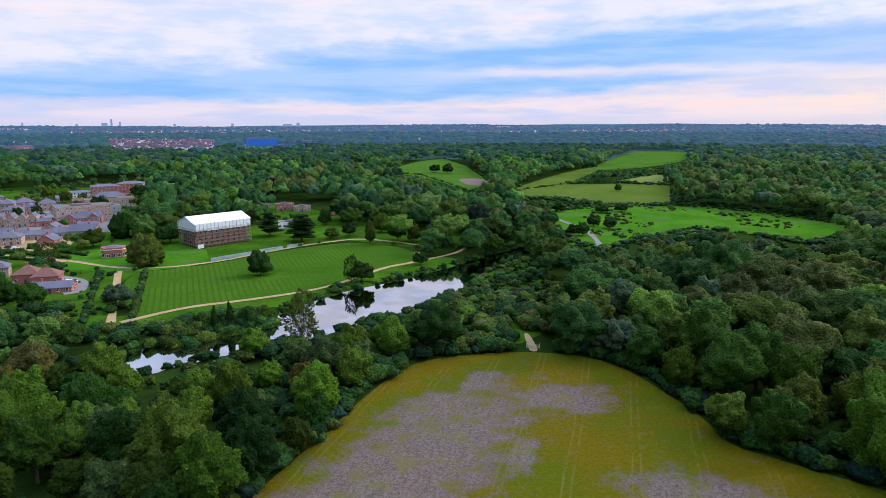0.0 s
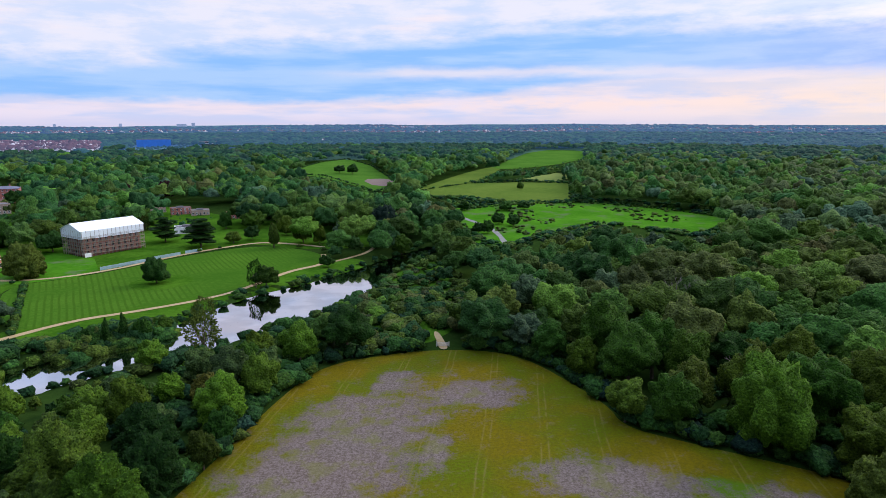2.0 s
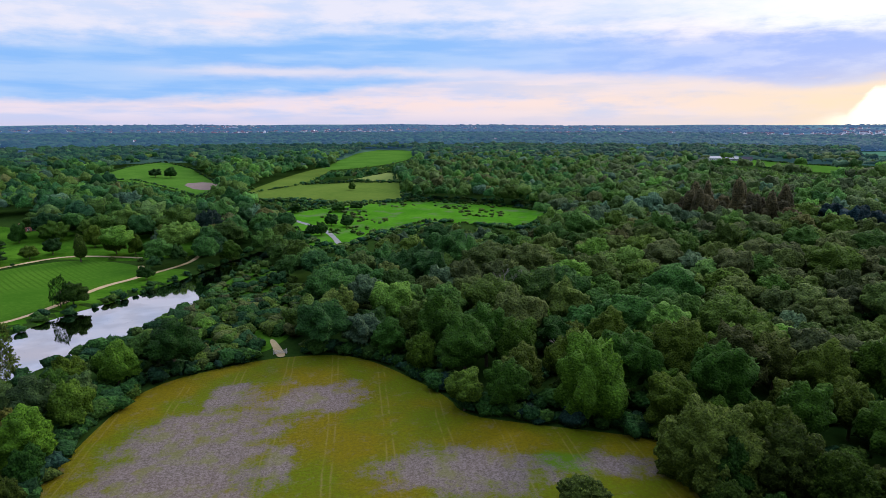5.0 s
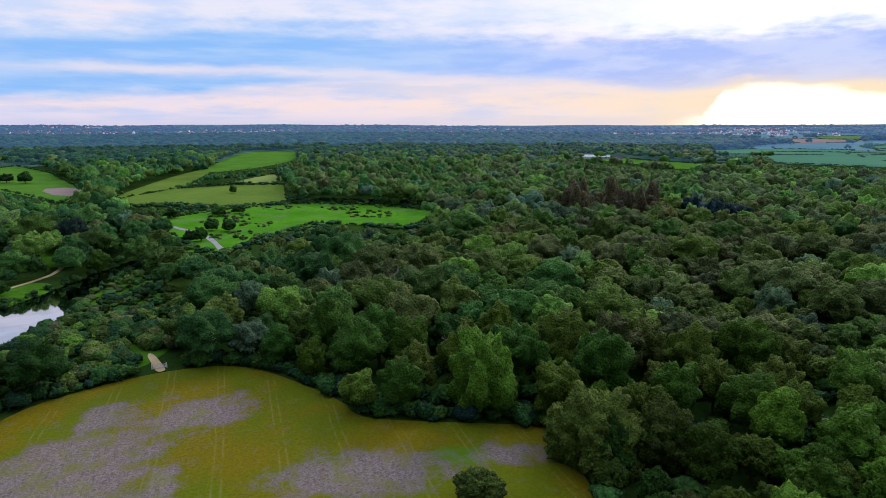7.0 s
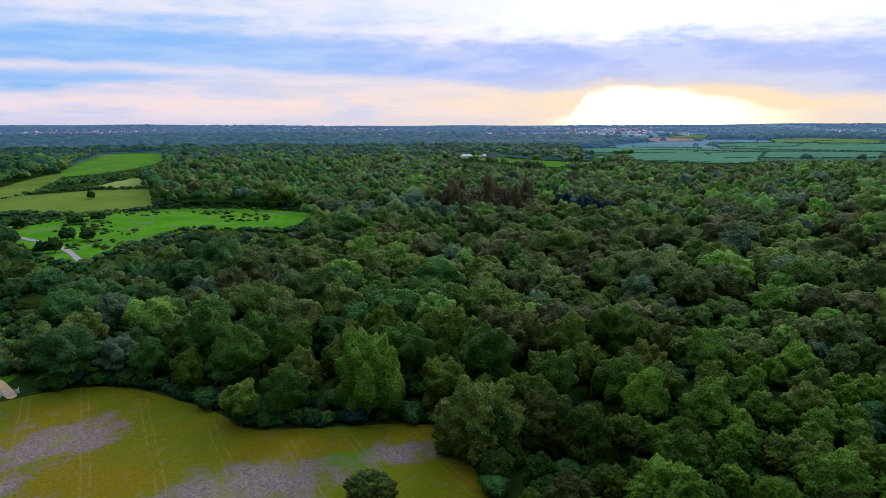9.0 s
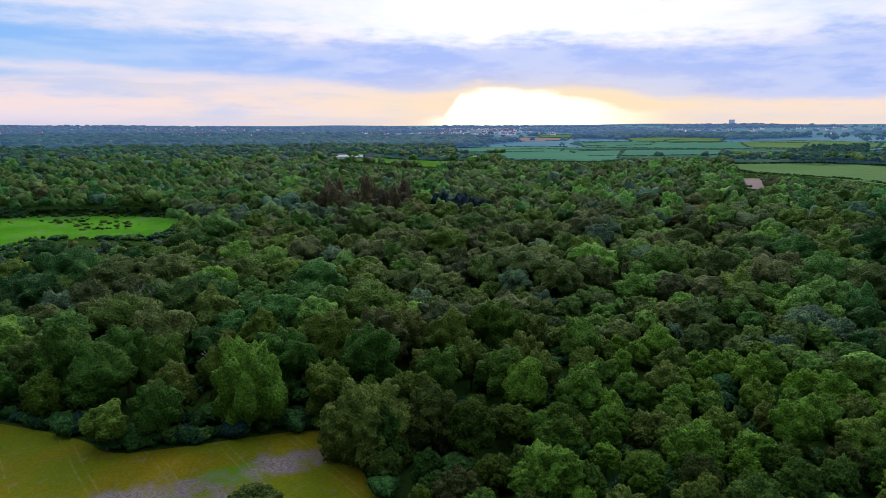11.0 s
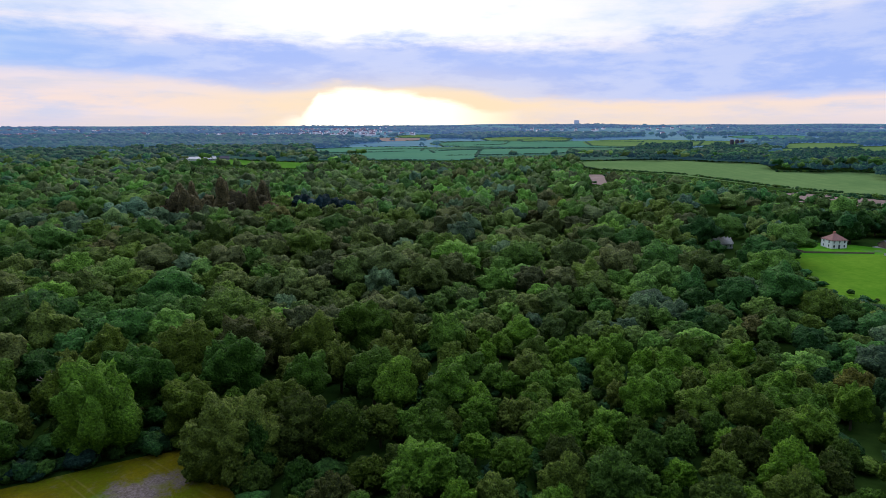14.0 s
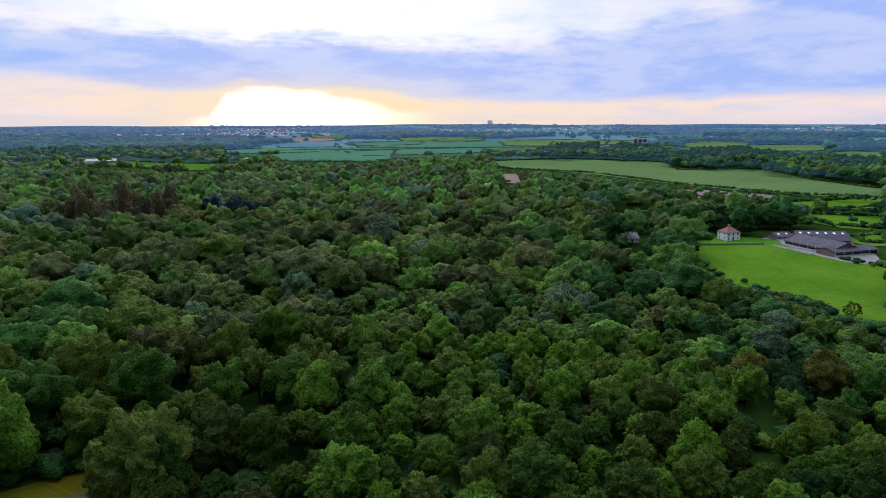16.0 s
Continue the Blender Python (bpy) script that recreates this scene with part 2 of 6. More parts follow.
def foliage(name, glow=None, own=False, vary=1.0, gain=None, grain=1.7):
    """Leaves: each tree has its own tint, each clump of leaves its own shade. gain: colour multiplier, whose strong
    blue paints haze into the woods. glow: haze painted as emission of far leaves.
    """
    m, n, p = material(name, 0.8, 0.08)
    if own:
        split = n.add("ShaderNodeSeparateColor")
        n.put(split.inputs[0], n.add("ShaderNodeObjectInfo").outputs["Color"])
        tint = split.outputs[0]
    else:
        tint = n.add("ShaderNodeAttribute", attribute_name="tint").outputs["Fac"]
    col = n.ramp(tint, TINTS)
    # a blue-heavy gain paints haze into the base colour
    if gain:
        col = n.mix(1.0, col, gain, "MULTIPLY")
    isle = n.add("ShaderNodeNewGeometry").outputs["Random Per Island"]
    col = n.mix(n.step(isle, 0.0, 1.0, 0.5 - 0.5 * vary, 0.5 + 0.5 * vary), n.mix(1.0, col, (0.45, 0.5, 0.5), "MULTIPLY"), n.mix(1.0, col, (1.95, 1.85, 1.3), "MULTIPLY"))
    col = n.mix(n.step(n.noise(n.place, 0.4, 3), 0.35, 0.65, 0.0, 0.4), col, n.mix(1.0, col, (0.6, 0.62, 0.6), "MULTIPLY"))
    speck = n.noise(n.place, grain, 4, 0.75)
    col = n.mix(n.step(speck, 0.36, 0.64), n.mix(1.0, col, (0.60, 0.63, 0.65), "MULTIPLY"), n.mix(1.0, col, (1.4, 1.35, 1.15), "MULTIPLY"))
    cells = n.add("ShaderNodeTexVoronoi")
    n.put(cells.inputs["Vector"], n.place)
    cells.inputs["Scale"].default_value = grain * 0.75
    spray = n.math("SUBTRACT", 1.0, cells.outputs["Distance"])
    shade = n.add("ShaderNodeSeparateColor")
    n.put(shade.inputs[0], cells.outputs["Color"])
    col = n.mix(shade.outputs[0], n.mix(1.0, col, (0.74, 0.76, 0.80), "MULTIPLY"), n.mix(1.0, col, (1.26, 1.24, 1.15), "MULTIPLY"))
    bump(n, p, n.math("ADD", n.math("MULTIPLY", speck, 0.6), spray), 1.0, 1.1 / grain)
    n.put(p.inputs["Base Color"], col)
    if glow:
        # far leaves are dimmed and given a blue emission in place of haze
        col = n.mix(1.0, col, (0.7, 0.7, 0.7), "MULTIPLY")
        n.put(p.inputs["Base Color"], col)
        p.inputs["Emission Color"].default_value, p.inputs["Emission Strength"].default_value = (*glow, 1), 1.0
    thin = n.add("ShaderNodeBsdfTranslucent")
    n.put(thin.inputs[0], col)
    both = n.add("ShaderNodeMixShader")
    both.inputs[0].default_value = 0.25
    n.put(both.inputs[1], p.outputs[0])
    n.put(both.inputs[2], thin.outputs[0])
    for o in n.tree.nodes:
        if o.bl_idname == "ShaderNodeOutputMaterial":
            n.put(o.inputs[0], both.outputs[0])
    return m


M_LEAF = foliage("leaves", vary=0.6, gain=(1.62, 1.26, 4.9))
M_TREE = foliage("tree_leaves", own=True, vary=0.6, gain=(1.08, 0.87, 2.0), grain=2.4)
# leaf colour is pushed blue to imitate haze over the middle distance
M_HAZY_WOOD = foliage("hazy_wood_leaves", vary=0.5, gain=(1.80, 1.60, 7.2), grain=1.2)
# glow and extra blue put haze into the leaves of the far woods
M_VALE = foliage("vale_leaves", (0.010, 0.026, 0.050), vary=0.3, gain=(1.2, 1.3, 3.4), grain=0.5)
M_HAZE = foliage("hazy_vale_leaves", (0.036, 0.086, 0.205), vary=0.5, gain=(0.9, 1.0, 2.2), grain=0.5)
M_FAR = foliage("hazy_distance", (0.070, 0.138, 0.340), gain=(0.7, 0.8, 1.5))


def plain(name, colour, rough=0.7, spec=0.3, grain=1.5, metal=0.0, vary=0.25):
    m, n, p = material(name, rough, spec)
    a = n.noise(n.place, grain, 4, 0.6)
    b_ = n.noise(n.place, grain * 0.15, 3, 0.6)
    f = n.math("ADD", n.math("MULTIPLY", a, 0.6), n.math("MULTIPLY", b_, 0.4))
    n.put(p.inputs["Base Color"], n.mix(n.step(f, 0.3, 0.7), tuple(c * (1 - vary) for c in colour), tuple(min(1, c * (1 + vary)) for c in colour)))
    p.inputs["Metallic"].default_value = metal
    return m


M_BARK = plain("bark", (0.10, 0.075, 0.055), 0.95, 0.1, 2.0)


def water_material():
    m, n, p = material("still_water", 0.04, 0.5)
    n.put(p.inputs["Base Color"], n.mix(n.step(n.noise(n.place, 0.06, 3), 0.4, 0.6), (0.40, 0.41, 0.45), (0.50, 0.51, 0.56)))
    p.inputs["Metallic"].default_value = 1.0
    bump(n, p, n.noise(n.place, 0.8, 3), 0.04, 0.05)
    return m


M_WATER = water_material()

# ---------------------------------------------------------------- plan, in metres, traced to fit the camera's view; the eye stands over the origin
RIVER_LINE = [(-97, 162), (-81, 180), (-66, 194), (-53, 202), (-38, 223), (-23, 243), (-8, 258), (4, 279), (18, 302), (34, 327), (46, 345)]
PATH1 = [(-182, 306), (-149, 290), (-118, 298), (-87, 339), (-60, 362), (-48, 367), (-31, 360), (-14, 349)]
PATH2 = [(-110, 208), (-95, 227), (-77, 235), (-52, 251), (-39, 270), (-28, 293), (-14, 304), (-12, 314), (-14, 330)]
PATH2b = [(-12, 307), (2, 321), (10, 333), (15, 352)]
PATH3 = [(-150, 286), (-131, 246), (-113, 207)]
PATH4 = [(71, 477), (77, 452), (82, 425), (89, 403), (90, 376), (87, 344)]
LAWN = [(-147, 282), (-110, 212), (-96, 229), (-77, 236), (-52, 253), (-37, 278), (-14, 307), (-13, 333), (-47, 362), (-86, 335), (-117, 295)]
GRASS2 = [(-149, 293), (-119, 300), (-88, 342), (-48, 372), (16, 356), (6, 382), (-53, 412), (-87, 434), (-110, 354), (-139, 317)]
MEADOW = [(73, 465), (98, 482), (141, 499), (185, 498), (218, 472), (244, 442), (259, 401), (246, 376), (208, 351), (184, 373), (169, 403), (118, 368), (94, 343), (78, 352), (74, 412)]
MIDF = [(55, 579), (80, 618), (127, 664), (187, 668), (232, 643), (186, 511), (139, 506), (106, 549), (73, 558)]
STRIP = [(53, 587), (135, 758), (197, 871), (210, 852), (141, 705), (127, 664), (80, 618)]
TOPF = [(201, 871), (384, 1278), (474, 1231), (386, 1016), (287, 886), (211, 834)]
OLIVE = [(180, 685), (271, 782), (233, 665)]
HILLF = [(-84, 821), (-39, 1006), (1, 1072), (34, 926), (53, 676), (25, 600), (9, 666), (-27, 775)]
SOILH = [(20, 713), (42, 719), (50, 676), (30, 654)]
STRIPW = [(-177, 872), (-148, 913), (-98, 1071), (-91, 993), (-133, 864)]
LFIELD = [(-607, 899), (-597, 934), (-517, 868), (-531, 829)]
LFIELD2 = [(-427, 940), (-406, 1014), (-358, 980), (-366, 912)]
PASTURE = [(366, -46), (383, -93), (360, -107), (330, -115), (315, -121), (222, -96), (240, -82), (268, -71), (296, -53), (343, -43)]
GARDEN = [(383, -34), (395, -46), (395, -84), (380, -84), (368, -46)]
PADDOCK = [(446, 10), (469, -9), (467, -36), (438, -36), (419, 5)]
BIGF = [(971, 213), (1071, 73), (1024, -82), (880, -85), (909, -192), (769, -214), (678, -250), (614, -227), (629, -158), (699, -69), (815, 20), (860, 133)]
BROWN1 = [(766, 129), (772, 106), (670, 88), (688, 113)]
BROWN2 = [(647, -46), (647, -89), (614, -145), (573, -132), (592, -78), (610, -46)]
GR1 = [(551, -108), (614, -227), (561, -208), (521, -147)]
GR2 = [(503, -128), (502, -187), (445, -167), (456, -140)]
GR3 = [(412, -139), (428, -161), (397, -150), (395, -139)]
FARMF = [(757, 911), (762, 754), (719, 545), (770, 478), (844, 505), (822, 635), (851, 772)]
V1 = [(1165, 780), (1276, 726), (1355, 594), (1188, 531), (1103, 601), (1053, 686)]
V2 = [(1184, 508), (1301, 422), (1394, 269), (1215, 241), (1122, 336), (1055, 438)]
V3 = [(1514, 651), (1626, 605), (1671, 490), (1523, 457), (1446, 517), (1420, 591)]
V4 = [(1660, 1054), (1826, 998), (1902, 819), (1695, 745), (1580, 830), (1533, 946)]
V5 = [(2024, 1005), (2199, 968), (2230, 810), (1965, 729), (1863, 794), (1848, 890)]
V6 = [(1820, 508), (1935, 472), (1950, 379), (1735, 347), (1669, 392), (1666, 447)]
V7 = [(1775, 1698), (1937, 1751), (1951, 1622), (1724, 1458), (1639, 1461), (1649, 1537)]
W1 = [(1171, 666), (1242, 590), (1266, 433), (976, 344), (938, 425), (924, 512)]
W2 = [(1606, 677), (1740, 488), (1778, 153), (1461, 138), (1388, 343), (1355, 551)]
W3 = [(1925, 658), (2057, 577), (2048, 393), (1774, 356), (1710, 454), (1719, 563)]
W4 = [(1785, 310), (1894, 196), (1884, 4), (1539, 15), (1490, 128), (1495, 239)]
W5 = [(1435, -125), (1490, -176), (1476, -242), (1300, -204), (1275, -161), (1288, -128)]
W6 = [(1689, -159), (1764, -237), (1742, -337), (1480, -276), (1448, -210), (1463, -156)]
W7 = [(1553, -254), (1620, -352), (1602, -472), (1363, -393), (1333, -308), (1343, -236)]
W8 = [(1304, -376), (1347, -429), (1335, -484), (1084, -388), (1068, -350), (1075, -323)]
W9 = [(2240, -68), (2374, -170), (2322, -307), (2101, -262), (2041, -168), (2081, -88)]
W10 = [(1758, 62), (1845, -2), (1820, -100), (1613, -76), (1574, -17), (1595, 36)]
STUBBLE = [(-45, 70), (-35, 104), (-27, 125), (-18, 152), (-8, 172), (13, 178), (27, 179), (42, 175), (50, 166), (55, 152), (60, 135), (59, 124), (68, 116), (82, 105), (92, 97), (92, 92), (88, 84), (80, 70), (70, 55), (20, 25)]

RIVER_HALF = [9, 11, 12, 13, 18, 19, 17, 12, 9, 7, 5]


def lie(x, y):
    """Distance to the middle of the river over its half width there (1 at the bank)."""
    x, y = np.asarray(x, float), np.asarray(y, float)
    best = np.full(np.broadcast(x, y).shape, 99.0)
    for (ax, ay), (bx, by), wa, wb in zip(RIVER_LINE, RIVER_LINE[1:], RIVER_HALF, RIVER_HALF[1:]):
        dx, dy = bx - ax, by - ay
        k = np.clip(((x - ax) * dx + (y - ay) * dy) / (dx * dx + dy * dy), 0, 1)
        best = np.minimum(best, np.hypot(x - ax - k * dx, y - ay - k * dy) / (wa + (wb - wa) * k))
    return best


def height(x, y):
    """The lie of the land: a wide vale that rises to low hills, a bowl centred on the eye and shaped to fit the
    camera's horizon, with the river cut into its floor.
    """
    x, y = np.asarray(x, float), np.asarray(y, float)
    d = np.hypot(x, y)
    b = np.arctan2(x, y)
    z = np.where(d < 330, 0.0, 68.0 * np.clip((d - 330) / 4450, 0, 1.2))
    far = np.clip((d - 2300) / 2300, 0, 1)
    z = z + far * (5.0 * np.sin(b * 5.0 + 0.6) + 3.5 * np.sin(b * 13.0 + d * 0.002) + 1.5 * np.sin(b * 41.0)) - far * 3.0
    q = lie(x, y)
    return z - 3.0 * np.clip((1.25 - q) / 0.5, 0, 1) ** 1.5


def inside(poly, x, y):
    x, y = np.asarray(x, float), np.asarray(y, float)
    odd = np.zeros(np.broadcast(x, y).shape, bool)
    for (ax, ay), (bx, by) in zip(poly, poly[1:] + poly[:1]):
        if ay != by:
            odd ^= ((ay > y) != (by > y)) & (x < (bx - ax) * (y - ay) / (by - ay) + ax)
    return odd


def mesh_from(name, verts, faces, mats, smooth=False, tint=None, index=None):
    """A mesh from arrays: faces all of one size."""
    me = bpy.data.meshes.new(name)
    verts, faces = np.asarray(verts, np.float32), np.asarray(faces, np.int32)
    k = faces.shape[1]
    me.vertices.add(len(verts))
    me.vertices.foreach_set("co", verts.ravel())
    me.loops.add(faces.size)
    me.loops.foreach_set("vertex_index", faces.ravel())
    me.polygons.add(len(faces))
    me.polygons.foreach_set("loop_start", np.arange(0, faces.size, k, dtype=np.int32))
    for m in mats:
        me.materials.append(m)
    if index is not None:
        me.polygons.foreach_set("material_index", np.asarray(index, np.int32))
    if smooth:
        me.polygons.foreach_set("use_smooth", np.ones(len(faces), bool))
    if tint is not None:
        me.attributes.new("tint", "FLOAT", "POINT").data.foreach_set("value", np.asarray(tint, np.float32))
    me.update(calc_edges=True)
    return me


def soften(poly, rounds=2):
    """Rounds the corners of an outline."""
    for _ in range(rounds):
        poly = [p for (ax, ay), (bx, by) in zip(poly, poly[1:] + poly[:1])
                for p in ((ax * 0.75 + bx * 0.25, ay * 0.75 + by * 0.25), (ax * 0.25 + bx * 0.75, ay * 0.25 + by * 0.75))]
    return poly


def cut(poly, axis, at, keep_low):
    """An outline cut off along a line of the plan."""
    out = []
    for p, q in zip(poly, poly[1:] + poly[:1]):
        pin, qin = (p[axis] <= at) == keep_low, (q[axis] <= at) == keep_low
        if pin:
            out.append(p)
        if pin != qin:
            k = (at - p[axis]) / (q[axis] - p[axis])
            out.append((p[0] + k * (q[0] - p[0]), p[1] + k * (q[1] - p[1])))
    return out


def sheet(name, outline, mat, lift, label, category, level=None, rounds=2):
    """A piece of land with that outline, draped over the ground."""
    outline = soften(outline, rounds)
    xs, ys = [p[0] for p in outline], [p[1] for p in outline]
    size = max(max(xs) - min(xs), max(ys) - min(ys)) / 26
    bm, seen = bmesh.new(), {}
    gx = min(xs)
    while gx < max(xs):
        column = cut(cut(outline, 0, gx, False), 0, gx + size, True)
        gy = min(ys)
        while gy < max(ys) and column:
            cell = cut(cut(column, 1, gy, False), 1, gy + size, True)
            corners = []
            for x, y in cell:
                key = (round(x, 2), round(y, 2))
                if key not in seen:
                    seen[key] = bm.verts.new((x, y, level if level is not None else float(height(x, y)) + lift))
                if seen[key] not in corners:
                    corners.append(seen[key])
            if len(corners) > 2:
                try:
                    bm.faces.new(corners)
                except ValueError:
                    pass
            gy += size
        gx += size
    me = bpy.data.meshes.new(name)
    bm.normal_update()
    for f in bm.faces:
        if f.normal.z < 0:
            f.normal_flip()
        f.smooth = True
    bm.to_mesh(me)
    bm.free()
    me.materials.append(mat)
    return tagged(new(name, me), label, category, kind="structure")


def grown(outline, by):
    """An outline pushed out from its middle, so that growth stands over its rim."""
    cx, cy = sum(p[0] for p in outline) / len(outline), sum(p[1] for p in outline) / len(outline)
    return [(x + (x - cx) / max(math.hypot(x - cx, y - cy), 1) * by, y + (y - cy) / max(math.hypot(x - cx, y - cy), 1) * by) for x, y in outline]


def ribbon(name, line, width, mat, lift, label):
    """A path along a line of the plan."""
    pts = [Vector((*p, 0)) for p in line]
    for _ in range(2):
        pts = [pts[0]] + [p for a, c in zip(pts, pts[1:]) for p in (a.lerp(c, 0.25), a.lerp(c, 0.75))] + [pts[-1]]
    fine_pts = []
    for a, c in zip(pts, pts[1:]):
        steps = max(1, int((c - a).length / 6))
        fine_pts += [a.lerp(c, i / steps) for i in range(steps)]
    fine_pts.append(pts[-1])
    verts, faces = [], []
    for i, p in enumerate(fine_pts):
        d = (fine_pts[min(i + 1, len(fine_pts) - 1)] - fine_pts[max(i - 1, 0)]).normalized()
        side = Vector((-d.y, d.x, 0)) * width * 0.5 * (0.9 + 0.25 * noise.noise(p * 0.07))
        for q in (p + side, p - side):
            verts.append((q.x, q.y, float(height(q.x, q.y)) + lift))
        if i:
            faces.append((2 * i - 2, 2 * i, 2 * i + 1, 2 * i - 1)[::-1])
    return tagged(new(name, mesh_from(name, verts, faces, [mat], True)), label, "path", kind="structure")


# ---------------------------------------------------------------- ground
def ground_sheet():
    rings = [0.02, 4.0, 12.0] + list(np.geomspace(30, 4960, 250))
    fine_b = list(np.radians(np.arange(-44, 121, 0.55)))
    bearings = fine_b + list(np.radians(np.arange(121, 316, 5.0)))
    r, b_ = np.meshgrid(rings, bearings, indexing="ij")
    x, y = r * np.sin(b_) - 9.0, r * np.cos(b_) - 14.0
    verts = np.stack([x, y, height(x, y)], -1).reshape(-1, 3)
    nb = len(bearings)
    i, j = np.meshgrid(np.arange(len(rings) - 1), np.arange(nb), indexing="ij")
    a, c = (i * nb + j).ravel(), (i * nb + (j + 1) % nb).ravel()
    faces = np.stack([a, a + nb, c + nb, c], -1)[:, ::-1]
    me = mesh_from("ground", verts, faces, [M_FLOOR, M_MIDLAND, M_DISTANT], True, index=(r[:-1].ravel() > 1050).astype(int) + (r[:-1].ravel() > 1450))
    return tagged(new("ground", me), "dark green rough ground reaching the hills", "ground", kind="structure")


ground_sheet()
WATER = [(-130, 120), (-115, 195), (-60, 240), (-30, 280), (0, 310), (30, 350), (60, 360), (60, 330), (30, 280), (15, 240), (-10, 220), (-30, 180), (-60, 160)]
sheet("water", WATER, M_WATER, 0, "calm brown lake water mirroring the sky", "water", level=-1.0)
GARDEN_WEST = [(-178, 288), (-151, 282), (-114, 205), (-131, 215), (-141, 241), (-157, 264)]
GARDEN_NORTH = [(-179, 299), (-189, 352), (-139, 338), (-122, 303), (-149, 293)]
LAKESIDE = [(-118, 200), (-92, 200), (-72, 214), (-52, 226), (-40, 244), (-26, 264), (-8, 280), (2, 304), (-12, 312), (-36, 280), (-52, 256), (-78, 240), (-112, 216)]
OPEN = []
for name, outline, mat, lift, label in (
        ("field", STUBBLE, M_STUBBLE, 0.10, "stubble field of yellow-green weeds and bare soil"),
        ("lawn", LAWN, M_LAWN, 0.12, "mown green park lawn with faint stripes"),
        ("grass_bank", LAKESIDE, M_ROUGH, 0.06, "rough grass between the path and the lake"),
        ("grass_bank", GRASS2, M_ROUGH, 0.08, "rough green grass bank above the lawn"),
        ("garden", GARDEN_WEST, M_ROUGH, 0.10, "rough grass and shrub beds beside the village"),
        ("garden", GARDEN_NORTH, M_MEADOW, 0.16, "green lawn before the brick pavilion"),
        ("meadow", MEADOW, M_MEADOW, 0.10, "bright green meadow dotted with scrub"),
        ("hay_field", MIDF, M_DULL, 0.10, "dull green hay field on a slope"),
        ("hay_field", STRIP, M_DULL, 0.25, "dull green strip of grass beside a wood"),
        ("crop_field", TOPF, M_PASTURE, 0.30, "green crop field on the hill"),
        ("hay_field", OLIVE, M_OLIVE, 0.35, "olive strip of dry grass"),
        ("hill_field", HILLF, M_PASTURE, 0.30, "sloping green field among woods"),
        ("bare_patch", SOILH, M_EARTH, 0.45, "bare earth patch in a green field"),
        ("hill_field", STRIPW, M_PASTURE, 0.30, "narrow green field behind trees"),
        ("far_field", LFIELD, M_DULL, 0.30, "pale green clearing in the woods"),
        ("far_field", LFIELD2, M_DULL, 0.30, "pale green clearing in the woods"),
        ("pasture", PASTURE, M_GRAZED, 0.10, "bright green grazed pasture beside a farm"),
        ("garden", GARDEN, M_MEADOW, 0.14, "mown garden lawn round a white house"),
        ("paddock", PADDOCK, M_DULL, 0.10, "small pale green paddock among trees"),
        ("crop_field", BIGF, M_PALE, 0.35, "long pale green crop field in the vale"),
        ("ploughed_field", BROWN1, M_EARTH, 0.50, "bare brown earth field"),
        ("ploughed_field", BROWN2, M_EARTH, 0.50, "bare brown earth field"),
        ("pasture", GR1, M_GRAZED, 0.30, "green pasture between hedges"),
        ("pasture", GR2, M_GRAZED, 0.30, "green pasture between hedges"),
        ("pasture", GR3, M_GRAZED, 0.30, "green pasture behind the barns"),
        ("farm_field", FARMF, M_PASTURE, 0.30, "green field before a distant farm"),
        ("far_field", V1, M_HAZY_CROP, 0.5, "hazy blue-green wheat field in the vale"), ("far_field", V2, M_HAZY_CROP, 0.5, "hazy blue-green wheat field in the vale"),
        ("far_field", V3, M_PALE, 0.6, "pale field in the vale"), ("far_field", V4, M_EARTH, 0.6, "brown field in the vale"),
        ("far_field", V5, M_PALE, 0.6, "pale field in the vale"), ("far_field", V6, M_HAZY_CROP, 0.6, "hazy blue-green wheat field in the vale"),
        ("far_field", V7, M_HAZY_CROP, 0.6, "hazy blue-green field on the far hills"),
        ("far_field", W1, M_HAZY_CROP, 0.7, "hazy blue-green wheat field in the vale"), ("far_field", W2, M_HAZY_CROP, 0.7, "hazy blue-green wheat field in the vale"),
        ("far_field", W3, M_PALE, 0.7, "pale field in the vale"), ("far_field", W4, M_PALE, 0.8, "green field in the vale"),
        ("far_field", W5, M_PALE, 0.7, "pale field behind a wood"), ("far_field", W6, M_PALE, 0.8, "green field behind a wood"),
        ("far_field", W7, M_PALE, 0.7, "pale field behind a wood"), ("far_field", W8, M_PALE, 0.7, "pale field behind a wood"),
        ("far_field", W9, M_HAZY_CROP, 0.7, "hazy blue-green field on the far hills"), ("far_field", W10, M_PALE, 0.9, "green field in the vale")):
    wider = outline if name in ("field", "lawn") else grown(outline, 11.0)
    sheet(name, wider, mat, lift, label, "field", rounds=2 if len(outline) > 6 else 1)
    OPEN.append(outline)
PARK = [(-115, 195), (-300, 215), (-460, 420), (-470, 620), (-330, 640), (-140, 530), (-60, 440), (40, 400), (25, 350), (-20, 340), (-60, 370), (-90, 340), (-150, 290)]
sheet("park_grass", PARK, M_ROUGH, 0.03, "rough park grass round the houses", "ground")
for line, width, mat, label in ((PATH1, 3.0, M_PATH, "sandy gravel path along the lawn"), (PATH2, 3.0, M_PATH, "sandy gravel path by the lake"),
                                (PATH2b, 2.6, M_PATH, "sandy gravel path by the lake"), (PATH3, 3.4, M_PATH, "sandy gravel walk across the lawn"),
                                (PATH4, 3.6, M_ROAD, "pale track across the meadow")):
    ribbon("path", line, width, mat, 0.2, label)

